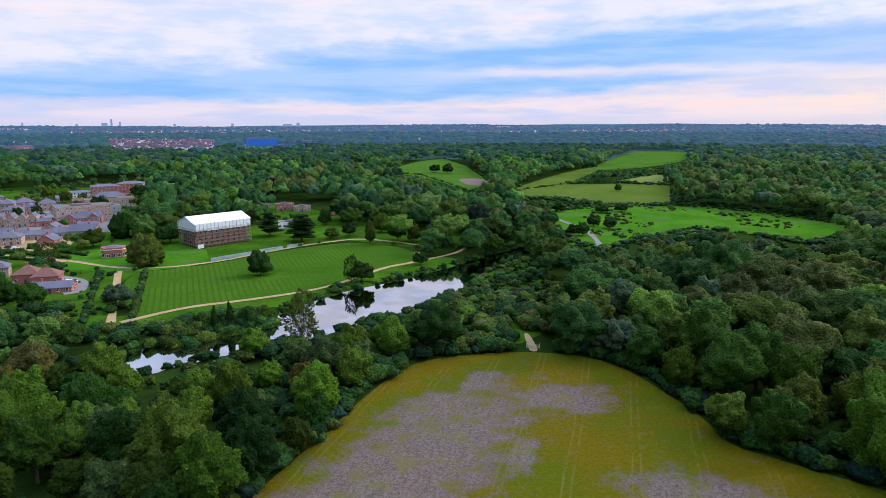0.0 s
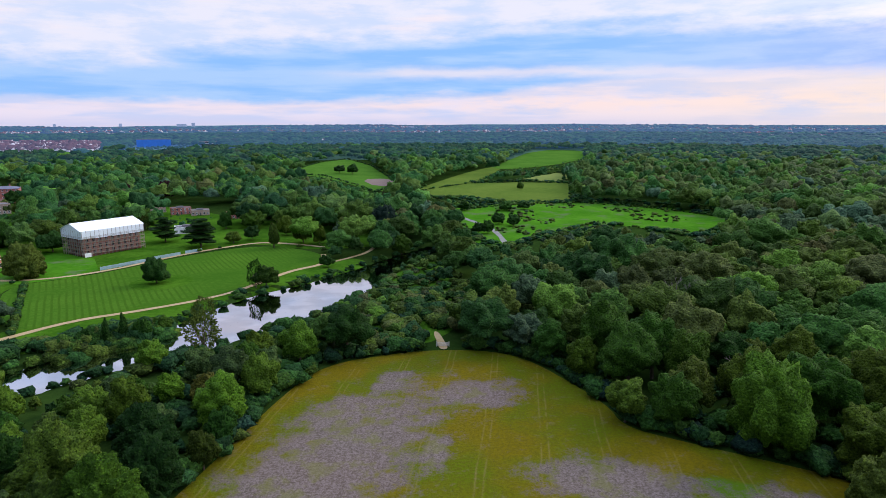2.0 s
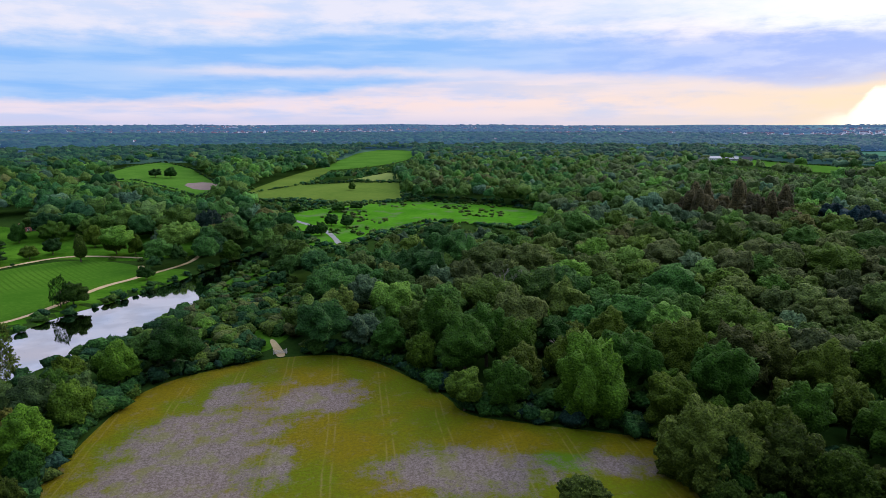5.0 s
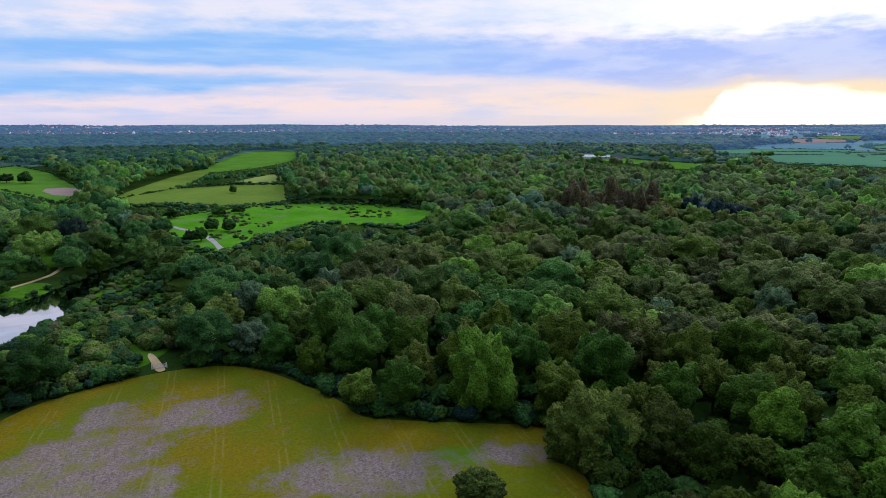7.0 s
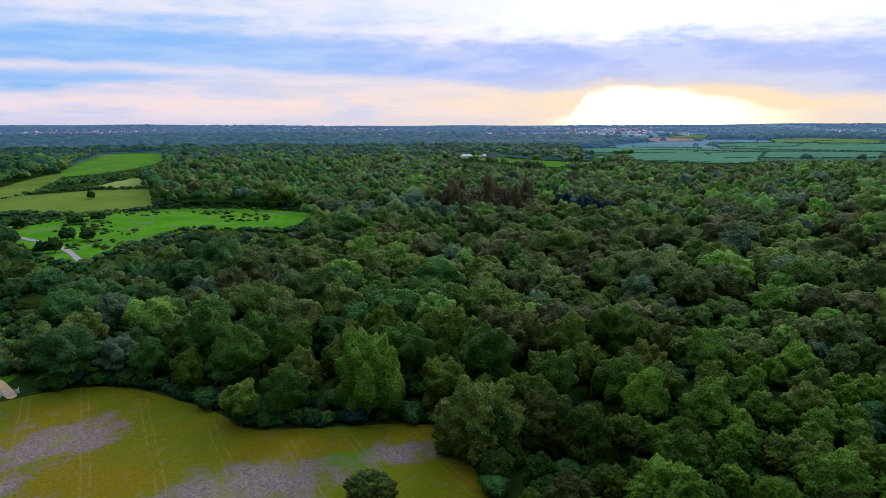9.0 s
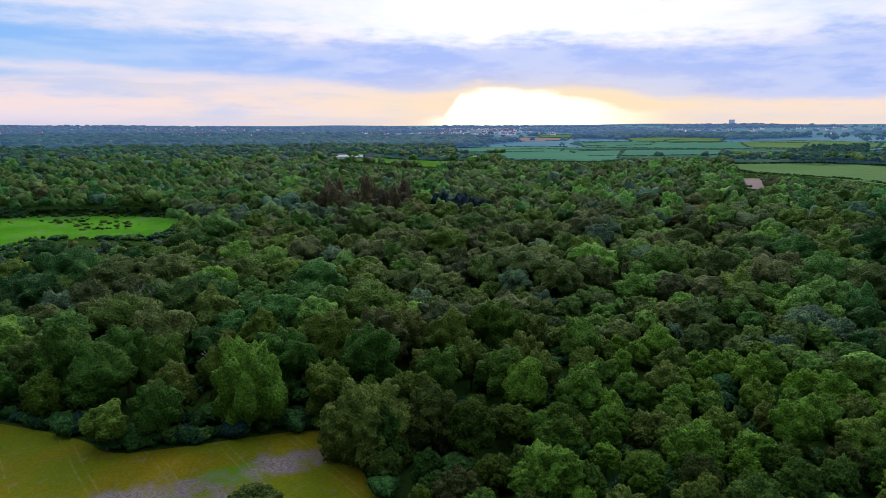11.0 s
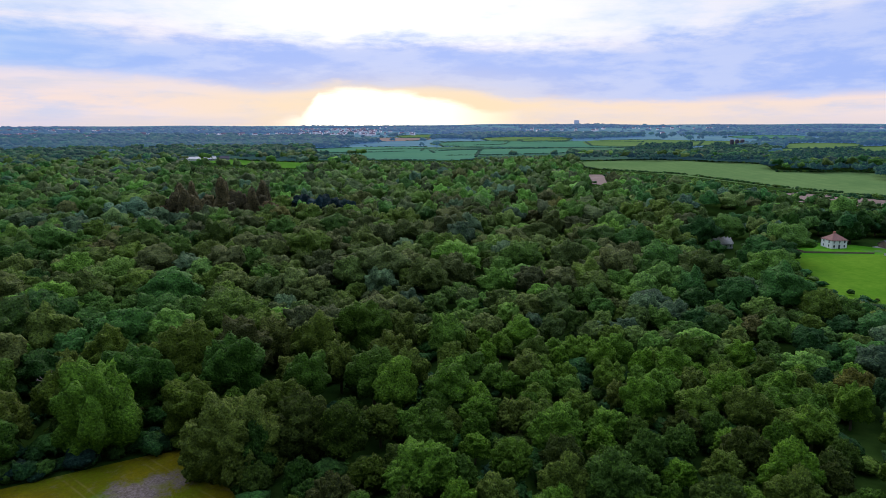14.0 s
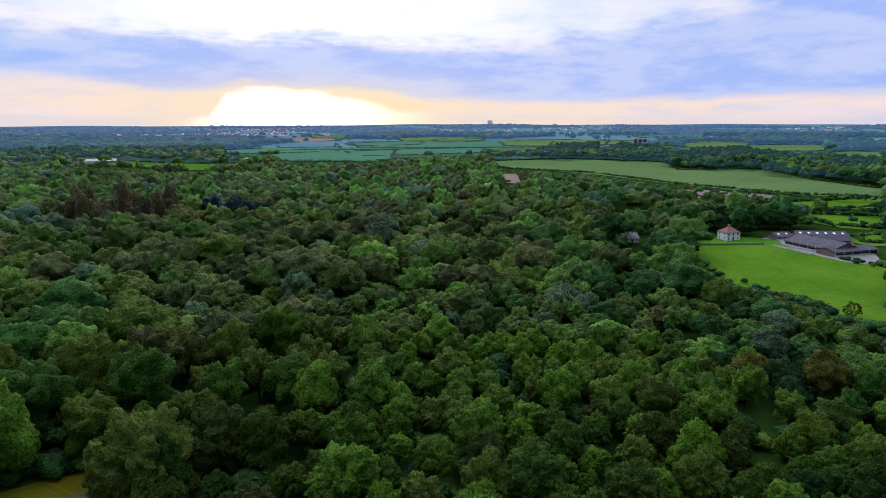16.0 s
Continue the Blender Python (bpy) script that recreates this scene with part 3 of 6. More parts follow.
# ---------------------------------------------------------------- trees
GOLD = (1 + 5 ** 0.5) / 2
ICO_V = np.array([(-1, GOLD, 0), (1, GOLD, 0), (-1, -GOLD, 0), (1, -GOLD, 0), (0, -1, GOLD), (0, 1, GOLD), (0, -1, -GOLD), (0, 1, -GOLD), (GOLD, 0, -1), (GOLD, 0, 1), (-GOLD, 0, -1), (-GOLD, 0, 1)]) / math.hypot(1, GOLD)
ICO_F = np.array([(0, 11, 5), (0, 5, 1), (0, 1, 7), (0, 7, 10), (0, 10, 11), (1, 5, 9), (5, 11, 4), (11, 10, 2), (10, 7, 6), (7, 1, 8),
                  (3, 9, 4), (3, 4, 2), (3, 2, 6), (3, 6, 8), (3, 8, 9), (4, 9, 5), (2, 4, 11), (6, 2, 10), (8, 6, 7), (9, 8, 1)])


def unit(v):
    return v / np.linalg.norm(v, axis=-1, keepdims=True)


def ball(rounds):
    """Directions and triangles of a ball of that fineness."""
    v, f = ICO_V.copy(), ICO_F.copy()
    for _ in range(rounds):
        edges = np.sort(np.vstack([f[:, [0, 1]], f[:, [1, 2]], f[:, [2, 0]]]), axis=1)
        pairs, at = np.unique(edges, axis=0, return_inverse=True)
        ab, bc, ca = np.asarray(at).ravel().reshape(3, -1) + len(v)
        v = np.vstack([v, unit(v[pairs[:, 0]] + v[pairs[:, 1]])])
        f = np.vstack([np.stack(q, -1) for q in ((f[:, 0], ab, ca), (f[:, 1], bc, ab), (f[:, 2], ca, bc), (ab, bc, ca))])
    return v, f


BALLS = [ball(k) for k in range(5)]


def reach(way_, centres, radii, least):
    """How far from the middle the outline of those billows lies in each direction."""
    out = np.array(least, float)
    for c, r in zip(centres, radii):
        along = way_ @ c
        disc = along * along - c @ c + r * r
        out = np.maximum(out, np.where(disc > 0, along + np.sqrt(np.clip(disc, 0, None)), 0))
    return out


def crown_arrays(seed, lobes, leaves, leaf, wide=5.2, tall=4.6, mid=9.2, rounds=3, tufts=150, tuft=0.85, point=0.0, ragged=0.02, open_=0.0, low=-0.62):
    """A crown about a trunk at the origin: large billows round a dome, small tufts over the billows and sprays of leaves all over them, round a dense inside.
    Vertices and triangles."""
    rng = np.random.default_rng(seed)
    shape = np.array([wide, wide, tall])
    up = 1 - 1.45 * (np.arange(lobes) + rng.uniform(0.1, 0.9, lobes)) / lobes
    turn = np.arange(lobes) * 2.4 + rng.uniform(-0.5, 0.5, lobes)
    side = np.sqrt(np.clip(1 - up * up, 0, 1)) * (1 - point * np.clip(up + 0.5, 0, 1.4) / 1.5)
    far = rng.uniform(0.52, 0.76, lobes)
    c = np.stack([np.cos(turn) * side * far, np.sin(turn) * side * far, up * far], -1)
    r = rng.uniform(0.28, 0.44, lobes) * (13 / max(lobes, 10)) ** 0.4

    def surface(way_):
        return reach(way_, c, r, 0.58 * (1 - point * np.clip(way_[:, 2] + 0.5, 0, 1.4) / 1.5))
    way_, f = BALLS[rounds]
    way_ = way_ @ np.linalg.qr(rng.normal(size=(3, 3)))[0]
    d = surface(way_)
    if tufts:
        pick = rng.choice(len(way_), tufts)
        small = rng.uniform(0.55, 1.45, tufts) * tuft / wide
        d = reach(way_, way_[pick] * (d[pick] - small * 0.15)[:, None], small, d - 0.45 * tuft / wide)
    d = d * (1 + rng.normal(0, ragged, len(d)))
    v = way_ * d[:, None] * shape
    keep = v[f][:, :, 2].mean(1) > low * tall
    if open_:
        keep &= rng.uniform(size=len(f)) > open_
    f = f[keep]
    corner = v[f]
    nrm = np.cross(corner[:, 1] - corner[:, 0], corner[:, 2] - corner[:, 0])
    area = np.linalg.norm(nrm, axis=1) + 1e-9
    k = rng.choice(len(corner), leaves, p=area / area.sum())
    w = rng.dirichlet((1, 1, 1), leaves)
    out = nrm[k] / area[k][:, None]
    out *= np.sign((out * corner[k].mean(1)).sum(1))[:, None]
    pos = (corner[k] * w[:, :, None]).sum(1) + out * (leaf * rng.uniform(0.0, 0.7, leaves))[:, None]
    face = unit(out + rng.normal(0, 0.42, out.shape) + (0, 0, 0.25))
    t1 = unit(np.cross(face, rng.normal(size=out.shape)))
    t2 = np.cross(face, t1)
    s = leaf * rng.uniform(0.55, 1.35, (leaves, 1))
    tri = np.stack([pos + t1 * s, pos - t1 * s * 0.6 + t2 * s * 0.62, pos - t1 * s * 0.6 - t2 * s * 0.62], 1).reshape(-1, 3)
    q = np.arange(leaves)[:, None] * 3 + len(v)
    return np.vstack([v, tri]) + (0, 0, mid), np.vstack([f, np.hstack([q, q + 1, q + 2])])


def lump_arrays(seed, rounds, bumps=7, sharp=0.16):
    """A billowed dome, about 1 m in radius round the origin. Vertices and triangles."""
    rng = np.random.default_rng(seed)
    v, f = BALLS[rounds]
    knobs = unit(rng.normal(size=(bumps, 3)) + (0, 0, 0.4))
    swell = np.exp(-((1 - v @ knobs.T) / sharp)).max(1)
    v = v * (0.78 + 0.30 * swell + rng.uniform(-0.06, 0.06, len(v)))[:, None]
    low = v[f][:, :, 2].mean(1) > -0.35
    return v, f[low]


def spaced(x, y, gap, rng):
    """Thins points out until each keeps its own distance, the larger of two setting it."""
    cells, kept = {}, []
    for k in rng.permutation(len(x)):
        i, j = int(x[k] // 14), int(y[k] // 14)
        if all((x[k] - x[m]) ** 2 + (y[k] - y[m]) ** 2 > (0.5 * (gap[k] + gap[m])) ** 2 for a in (i - 1, i, i + 1) for c in (j - 1, j, j + 1) for m in cells.get((a, c), ())):
            cells.setdefault((i, j), []).append(k)
            kept.append(k)
    return np.array(sorted(kept))


def scatter():
    """Where trees stand: x, y, height, tint. They keep clear of open ground, and are lowered where they would hide it
    from the camera.
    """
    rng = np.random.default_rng(11)
    out = []
    for r0, r1, gap, tall in ((62, 900, 5.8, 16.0), (900, 2350, 14.0, 14.0), (2350, 4300, 30.0, 12.0)):
        n = int(2 * r1 / gap) + 2
        i, j = np.meshgrid(np.arange(n), np.arange(n), indexing="ij")
        x = (i + 0.5 * (j % 2)) * gap - r1 + rng.uniform(-0.36, 0.36, i.shape) * gap
        y = j * gap - r1 + rng.uniform(-0.36, 0.36, i.shape) * gap
        x, y = x.ravel(), y.ravel()
        d, b_ = np.hypot(x, y), np.degrees(np.arctan2(x, y))
        ok = (d > r0) & (d < r1) & (b_ > -40) & (b_ < 115)
        x, y, d, b_ = x[ok], y[ok], d[ok], b_[ok]
        h = tall * (0.62 + 0.75 * rng.beta(1.6, 1.9, len(x)))
        if r1 == 900:
            h = h * np.where((b_ > 58 + 12 * np.sin(d * 0.05)) & (d < 230), 0.62, np.where((b_ < 4) & (d < 215), 0.78, 1.0))
        if r1 == 900:
            keep = spaced(x, y, h * np.where(d < 430, 0.60, 0.56), rng)
            x, y, d, b_, h = x[keep], y[keep], d[keep], b_[keep], h[keep]
        out.append(np.stack([x, y, h, d, b_, np.full(len(x), gap)], -1))
    p = np.vstack(out)
    x, y, h, d, b_, gap = p.T
    z = height(x, y)
    clear = np.zeros(len(x), bool)
    for poly in OPEN + KEPT_IN_VIEW:
        clear |= inside(poly, x, y)
    # seen from the eye, a crown of height h at (x, y) covers the ground behind it as far as s times its distance; where
    # that is open, the tree is shrunk to fit the camera's view
    for smaller in (0.62, 0.5, 0.5):
        tall_ = np.zeros(len(x), bool)
        for part_of in (0.5, 1.05):
            rise = np.where(d > 300, 0.0153 * d, 0.0)
            s = (EYE - z + rise) / np.maximum(EYE - z - h * part_of + rise, 1.0)
            for poly in OPEN[1:] + KEPT_IN_VIEW:
                tall_ |= inside(poly, x * s, y * s) & (d < 1650)
        h = np.where(tall_, h * smaller, h)
    # trees before the town and blue building are lowered for the camera's view
    lowered_for_view = inside(TOWN, x, y) | inside(SHEDS, x, y) | inside(NEAR_TOWN, x, y) | inside(NEAR_SITE, x, y)
    h = np.where(lowered_for_view, h * 0.32, h)
    q = lie(x, y)
    # most trees that hide the lake from the eye are shrunk too
    s = (EYE - z) / np.maximum(EYE - z - h * 0.8, 1.0)
    hides_lake = lie(x * s, y * s) < 0.9
    clear |= q < 1.25
    h = np.where(hides_lake & (x > -62) & (rng.uniform(size=len(x)) < 0.92), h * 0.33, h)
    # the far vale is a patchwork: belts of wood with fields and roofs between
    belts = np.sin(x * 0.0045 + 1.3 * np.sin(y * 0.004)) + np.sin(y * 0.0052 + 1.1 * np.sin(x * 0.0037))
    clear |= (d > 1150) & (b_ > 50) & (belts > -0.1) & (rng.uniform(size=len(x)) < 0.93)
    clear |= (d > 1500) & (belts > 0.4) & (rng.uniform(size=len(x)) < 0.7)
    clear |= (inside(TOWN, x, y) | inside(SHEDS, x, y)) & (rng.uniform(size=len(x)) < 0.8)
    keep = ~clear
    x, y, h, d, b_, gap, z = (a[keep] for a in (x, y, h, d, b_, gap, z))
    drift = 0.5 + 0.25 * np.sin(x * 0.031 + 2.0 * np.sin(y * 0.017)) + 0.25 * np.sin(y * 0.027 + 1.7 * np.sin(x * 0.021))
    turned = np.degrees(np.arctan2(x, y))
    # bearing shifts the tint: part species, part warm evening light put into colour
    tint = 0.15 + 0.33 * rng.uniform(size=len(x)) + 0.10 * drift + 0.20 * np.clip((turned - 12) / 30, 0, 1) * np.clip((104 - turned) / 24, 0.3, 1)
    tint = np.clip(tint, 0, 0.72)
    scrub = inside(SCRUB, x, y)
    h = np.where(scrub, h * 0.42, h)
    for cx, cy, reach, value in ((338, 300, 38, 0.965), (160, -30, 20, 0.12), (270, 318, 40, 0.86), (556, 163, 14, 1.0), (372, 236, 22, 0.05)):
        hit_ = np.hypot(x - cx, y - cy) < reach * (0.7 + 0.5 * rng.uniform(size=len(x)))
        tint = np.where(hit_, value, tint)
    odd = np.where(np.hypot(x - 135, y - 15) < 55, rng.uniform(0.3, 1, len(x)) ** 0.5, rng.uniform(size=len(x)))
    tint = np.where(odd > np.where((x < 15) & (d < 430), np.where(d < 220, 0.50, 0.62), np.where(turned > 64, np.where(d < 230, 0.58, 0.78), 0.88)), rng.uniform(0.72, 0.81, len(x)), tint)
    tint = np.where(odd < 0.05, 0.86, tint)
    tint = np.where((odd > 0.05) & (odd < 0.07), 0.93, tint)
    return x, y, z, h, d, tint, gap


def joined(name, bases, mat, x, y, z, h, wide, tint, seed, label):
    """Many crowns in one mesh: each takes one of the base forms, turned and sized."""
    rng = np.random.default_rng(seed)
    vs, fs, ts, n0 = [], [], [], 0
    pick = rng.integers(0, len(bases), len(x))
    for k, (bv, bf) in enumerate(bases):
        m = np.flatnonzero(pick == k)
        a = rng.uniform(0, 6.283, len(m))
        sx, sz = wide[m], h[m]
        v = np.empty((len(m), len(bv), 3))
        v[:, :, 0] = (np.cos(a)[:, None] * bv[:, 0] - np.sin(a)[:, None] * bv[:, 1]) * sx[:, None] + x[m][:, None]
        v[:, :, 1] = (np.sin(a)[:, None] * bv[:, 0] + np.cos(a)[:, None] * bv[:, 1]) * sx[:, None] + y[m][:, None]
        v[:, :, 2] = bv[:, 2] * sz[:, None] + z[m][:, None]
        f = bf[None] + (np.arange(len(m)) * len(bv))[:, None, None] + n0
        n0 += v.shape[0] * v.shape[1]
        vs.append(v.reshape(-1, 3)), fs.append(f.reshape(-1, 3)), ts.append(np.repeat(tint[m], len(bv)))
    me = mesh_from(name, np.vstack(vs), np.vstack(fs), [mat], False, np.concatenate(ts))
    return tagged(new(name, me), label, "woodland", kind="stuff")


def in_metres(base, top):
    """A base crown scaled so that its tree is 1 m high."""
    v, f = base
    return v / np.array([top, top, top]), f


VILLAGE = [(-438, 605), (-383, 595), (-375, 635), (-335, 721), (-266, 571), (-204, 412), (-198, 360), (-189, 329), (-185, 297), (-144, 244), (-138, 226), (-169, 233), (-178, 237)]
GREAT_HOUSE = [(-138, 317), (-165, 385), (-139, 420), (-117, 405), (-86, 430), (-71, 352), (-92, 347)]
LOW_FLATS = [(-146, 481), (-142, 534), (-85, 514), (-72, 450), (-103, 471)]
SCRUB = [(-4, 178), (-12, 202), (4, 252), (25, 289), (42, 315), (46, 289), (47, 238), (30, 185)]
YARD = [(360, -75), (405, -80), (425, -100), (447, -146), (420, -158), (341, -138), (346, -115), (363, -105)]
LAKE_VIEW = [(-50, 200), (-35, 205), (-18, 225), (0, 250), (10, 275), (4, 285), (-12, 270), (-30, 250), (-50, 222)]
TOWN = [(-880, 1690), (-643, 1240), (-461, 1320), (-610, 1740)]
SHEDS = [(-924, 1340), (-763, 1110), (-705, 1118), (-861, 1360)]
NEAR_TOWN = [(-643, 1240), (-461, 1320), (-420, 1200), (-586, 1130)]
NEAR_SITE = [(-480, 1560), (-385, 1560), (-290, 1575), (-265, 1380), (-330, 1210), (-400, 1180)]
BLUE_SITE = [(-485, 1500), (-380, 1530), (-390, 1570), (-480, 1550)]
OFFICE_SITE = [(-360, 1575), (-295, 1590), (-300, 1620), (-355, 1610)]
LAKE_REACH = [(4, 262), (16, 290), (30, 318), (44, 342), (38, 348), (24, 330), (10, 308), (-4, 285)]
GATE_GAP = [(21, 180), (33, 180), (32, 199), (22, 199)]
COTTAGE_VIEW = [(362, -4), (392, -2), (398, -22), (374, -26)]
LAKE_SOUTH = [(-92, 168), (-76, 166), (-60, 178), (-52, 196), (-66, 204), (-84, 190)]
KEPT_IN_VIEW = [LAKE_SOUTH, COTTAGE_VIEW, GATE_GAP, LAKE_REACH, BLUE_SITE, OFFICE_SITE, VILLAGE, GREAT_HOUSE, LOW_FLATS, YARD, LAKE_VIEW]
ISLAND = [(-89, 195), (-77, 206), (-63, 215), (-57, 210), (-70, 198), (-83, 189)]
sheet("island", ISLAND, M_ROUGH, 0, "low overgrown grass island in the lake", "ground", level=-0.5, rounds=1)
sheet("grass_bank", SCRUB, M_ROUGH, 0.07, "rough green grass among scrub by the lake", "field")
tx, ty, tz, th, td, tt, tgap = scatter()
order = np.argsort(td)
near_ids, rest = order[:300], order[300:]

FORMS = ((13, 5.7, 6.2, 8.0), (18, 5.2, 6.7, 7.6), (11, 6.0, 5.8, 8.4), (22, 4.9, 6.9, 7.4), (16, 5.5, 6.4, 7.8), (12, 5.2, 6.6, 7.6))
BIG = [crown_arrays(40 + i, lobes, 1700, 0.25, wide, tall, mid, 4, 170, 0.75, ragged=0.05, low=-0.45) for i, (lobes, wide, tall, mid) in enumerate(FORMS)]
SPARE = [crown_arrays(40 + i, lobes, 650, 0.36, wide, tall, mid, 3, 100, 0.95, ragged=0.05, low=-0.5) for i, (lobes, wide, tall, mid) in enumerate(FORMS)]
MIDDLE = [in_metres(crown_arrays(70 + i, 9 + i % 6, 210, 0.45, 6.1, 6.0, 8.2, 3, 80, 1.1, ragged=0.05, low=-0.3), 14.5) for i in range(10)]
FAR = [in_metres(crown_arrays(90 + i, 7 + i % 4, 8, 0.7, 6.2, 5.8, 8.4, 2, 26, 1.5, ragged=0.05, low=-0.05), 14.5) for i in range(10)]
LIGHT = [in_metres(crown_arrays(130 + i, 5, 4, 1.2, 6.3, 5.6, 8.4, 1, 0, ragged=0.08, low=-0.15), 14.5) for i in range(8)]
CONE = [in_metres(crown_arrays(150 + i, 12, 50, 0.6, 3.6, 7.4, 7.4, 2, 30, 1.0, 0.95), 14.5) for i in range(5)]
LOW = []
for i in range(6):
    v, f = lump_arrays(110 + i, 0)
    LOW.append((v * (0.62, 0.62, 0.5) + (0, 0, 0.5), f))


BLUR = np.where(td < 1250, td * np.random.default_rng(6).uniform(0.84, 1.16, len(td)), td)


FIRS = np.hypot(tx - 338, ty - 300) < 36


def band(lo, hi):
    return rest[(BLUR[rest] >= lo) & (BLUR[rest] < hi) & ~FIRS[rest]]


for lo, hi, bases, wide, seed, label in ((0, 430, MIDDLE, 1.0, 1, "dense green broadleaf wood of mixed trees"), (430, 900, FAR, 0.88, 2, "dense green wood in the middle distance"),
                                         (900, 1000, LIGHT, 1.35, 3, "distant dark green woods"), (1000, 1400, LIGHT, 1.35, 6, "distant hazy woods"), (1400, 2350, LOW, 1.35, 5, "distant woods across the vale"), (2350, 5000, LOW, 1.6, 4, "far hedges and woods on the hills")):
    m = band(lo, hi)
    joined("woodland", bases, M_FAR if lo == 2350 else M_HAZE if lo == 1400 else M_VALE if lo >= 1000 else M_HAZY_WOOD if lo else M_LEAF, tx[m], ty[m], tz[m] - 0.5, th[m], th[m] * wide * np.random.default_rng(seed).uniform(0.85, 1.2, len(m)), tt[m], seed, label)

joined("woodland", CONE, M_HAZY_WOOD, tx[FIRS], ty[FIRS], tz[FIRS] - 0.5, th[FIRS] * 1.3, th[FIRS] * 1.3, np.full(FIRS.sum(), 0.955), 9, "clump of dark pointed conifers in the wood")

BELTS = [[(1030, 113), (1213, 134), (1431, 116), (1551, 30), (1103, 21), (1014, 60)], [(1024, 10), (1272, 13), (1500, -23), (1441, -93), (1199, -98), (1014, -78)],
         [(926, -71), (1092, -84), (1258, -150), (1343, -231), (1146, -283), (1030, -370), (712, -262), (750, -220), (808, -174), (872, -185), (870, -119)]]
rng = np.random.default_rng(77)
for outline in BELTS:
    lo, hi = np.min(outline, axis=0), np.max(outline, axis=0)
    n = int((hi - lo).prod() / 62)
    x, y = rng.uniform(lo[0], hi[0], n), rng.uniform(lo[1], hi[1], n)
    h = rng.uniform(9.0, 14.0, n)
    m = np.flatnonzero(inside(outline, x, y))
    m = m[spaced(x[m], y[m], h[m] * 0.72, rng)]
    joined("woodland", FAR, M_VALE, x[m], y[m], height(x[m], y[m]) - 0.5, h[m], h[m] * 1.1, rng.uniform(0.1, 0.5, len(m)), 78, "dark belt of wood between pale fields of the vale")

KINDS = [(0.0, "dark green"), (0.3, "mid green"), (0.5, "olive green"), (0.69, "bright green"), (0.83, "grey-green"), (0.92, "brownish")]


def trunk_mesh(name, seed, tall=7.5, thick=0.42):
    """A tapered trunk with a few limbs that reach into the crown."""
    rng = random.Random(seed)
    bm = bmesh.new()

    def limb(a, b_, ra, rb):
        d = (b_ - a).normalized()
        s = d.orthogonal().normalized()
        t_ = d.cross(s)
        rings = [[bm.verts.new(p + (s * math.cos(k * 1.0472) + t_ * math.sin(k * 1.0472)) * r) for k in range(6)] for p, r in ((a, ra), (a.lerp(b_, 0.5), (ra + rb) / 2), (b_, rb))]
        for lo_, hi_ in zip(rings, rings[1:]):
            for k in range(6):
                bm.faces.new((lo_[k], lo_[(k + 1) % 6], hi_[(k + 1) % 6], hi_[k]))
    limb(Vector((0, 0, -0.6)), Vector((rng.uniform(-0.3, 0.3), rng.uniform(-0.3, 0.3), tall)), thick, thick * 0.6)
    for k in range(5):
        a = k * 1.257 + rng.uniform(-0.3, 0.3)
        limb(Vector((0, 0, tall * rng.uniform(0.55, 0.95))), Vector((math.cos(a) * 2.6, math.sin(a) * 2.6, tall + rng.uniform(0.5, 2.4))), thick * 0.45, thick * 0.15)
    me = bpy.data.meshes.new(name)
    bm.to_mesh(me)
    bm.free()
    me.materials.append(M_BARK)
    return me


TRUNKS = [trunk_mesh("trunk", 5 + i) for i in range(3)]
LEVELS = [0.14, 0.24, 0.33, 0.42, 0.50, 0.58, 0.66, 0.74, 0.79, 0.87, 0.945]
CROWN_MESHES = {}


def crown_mesh(form, spare):
    key = (form, spare)
    if key not in CROWN_MESHES:
        CROWN_MESHES[key] = mesh_from("crown", *(SPARE if spare else BIG)[form], [M_TREE])
    return CROWN_MESHES[key]


def tree(x, y, z, tall, wide, form, tint, turn, label, name="tree", group="trees of the wood"):
    base = tagged(new(name), label, "tree", group)
    base.matrix_world = pose(x, y, z, 0, 0, turn) @ Matrix.Diagonal((tall / 14.4 * wide, tall / 14.4 * wide, tall / 14.4, 1))
    for part_name, me in (("trunk", TRUNKS[form % 3]), ("crown", crown_mesh(form, form < 6 and math.hypot(x, y) > 135))):
        piece = new(part_name, me)
        piece.parent, piece.color = base, (tint, 0, 0, 1)
    return base


rng = random.Random(4)
for k in near_ids:
    shade = [w for v, w in KINDS if tt[k] >= v][-1]
    big_ = "tall" if th[k] > 15.5 else "young" if th[k] < 12 else "full-grown"
    tree(tx[k], ty[k], tz[k] - 0.3, th[k], rng.uniform(0.9, 1.15), rng.randrange(6), float(tt[k]), rng.uniform(0, 360), f"{big_} {shade} broadleaf tree with a billowing crown")

# ---------------------------------------------------------------- buildings
M_WALLS = {"buff": plain("buff_stone", (0.38, 0.27, 0.215), 0.85, 0.2, 2.0), "brick": plain("red_brick", (0.36, 0.135, 0.11), 0.9, 0.15, 3.0),
           "white": plain("white_render", (0.74, 0.72, 0.72), 0.8, 0.2, 1.0, vary=0.08), "slate": plain("grey_cladding", (0.24, 0.24, 0.27), 0.7, 0.3, 2.0),
           "glass": plain("grey_glazing", (0.30, 0.33, 0.36), 0.3, 0.5, 1.0), "blue": plain("blue_sheeting", (0.035, 0.19, 0.62), 0.5, 0.4, 0.1, vary=0.12),
           "pale": plain("pale_concrete", (0.55, 0.55, 0.58), 0.8, 0.2, 0.5)}
WALL_WORDS = {"buff": "buff stone", "brick": "red brick", "white": "white rendered", "slate": "grey clad", "glass": "glazed grey", "blue": "blue sheeted", "pale": "pale concrete"}
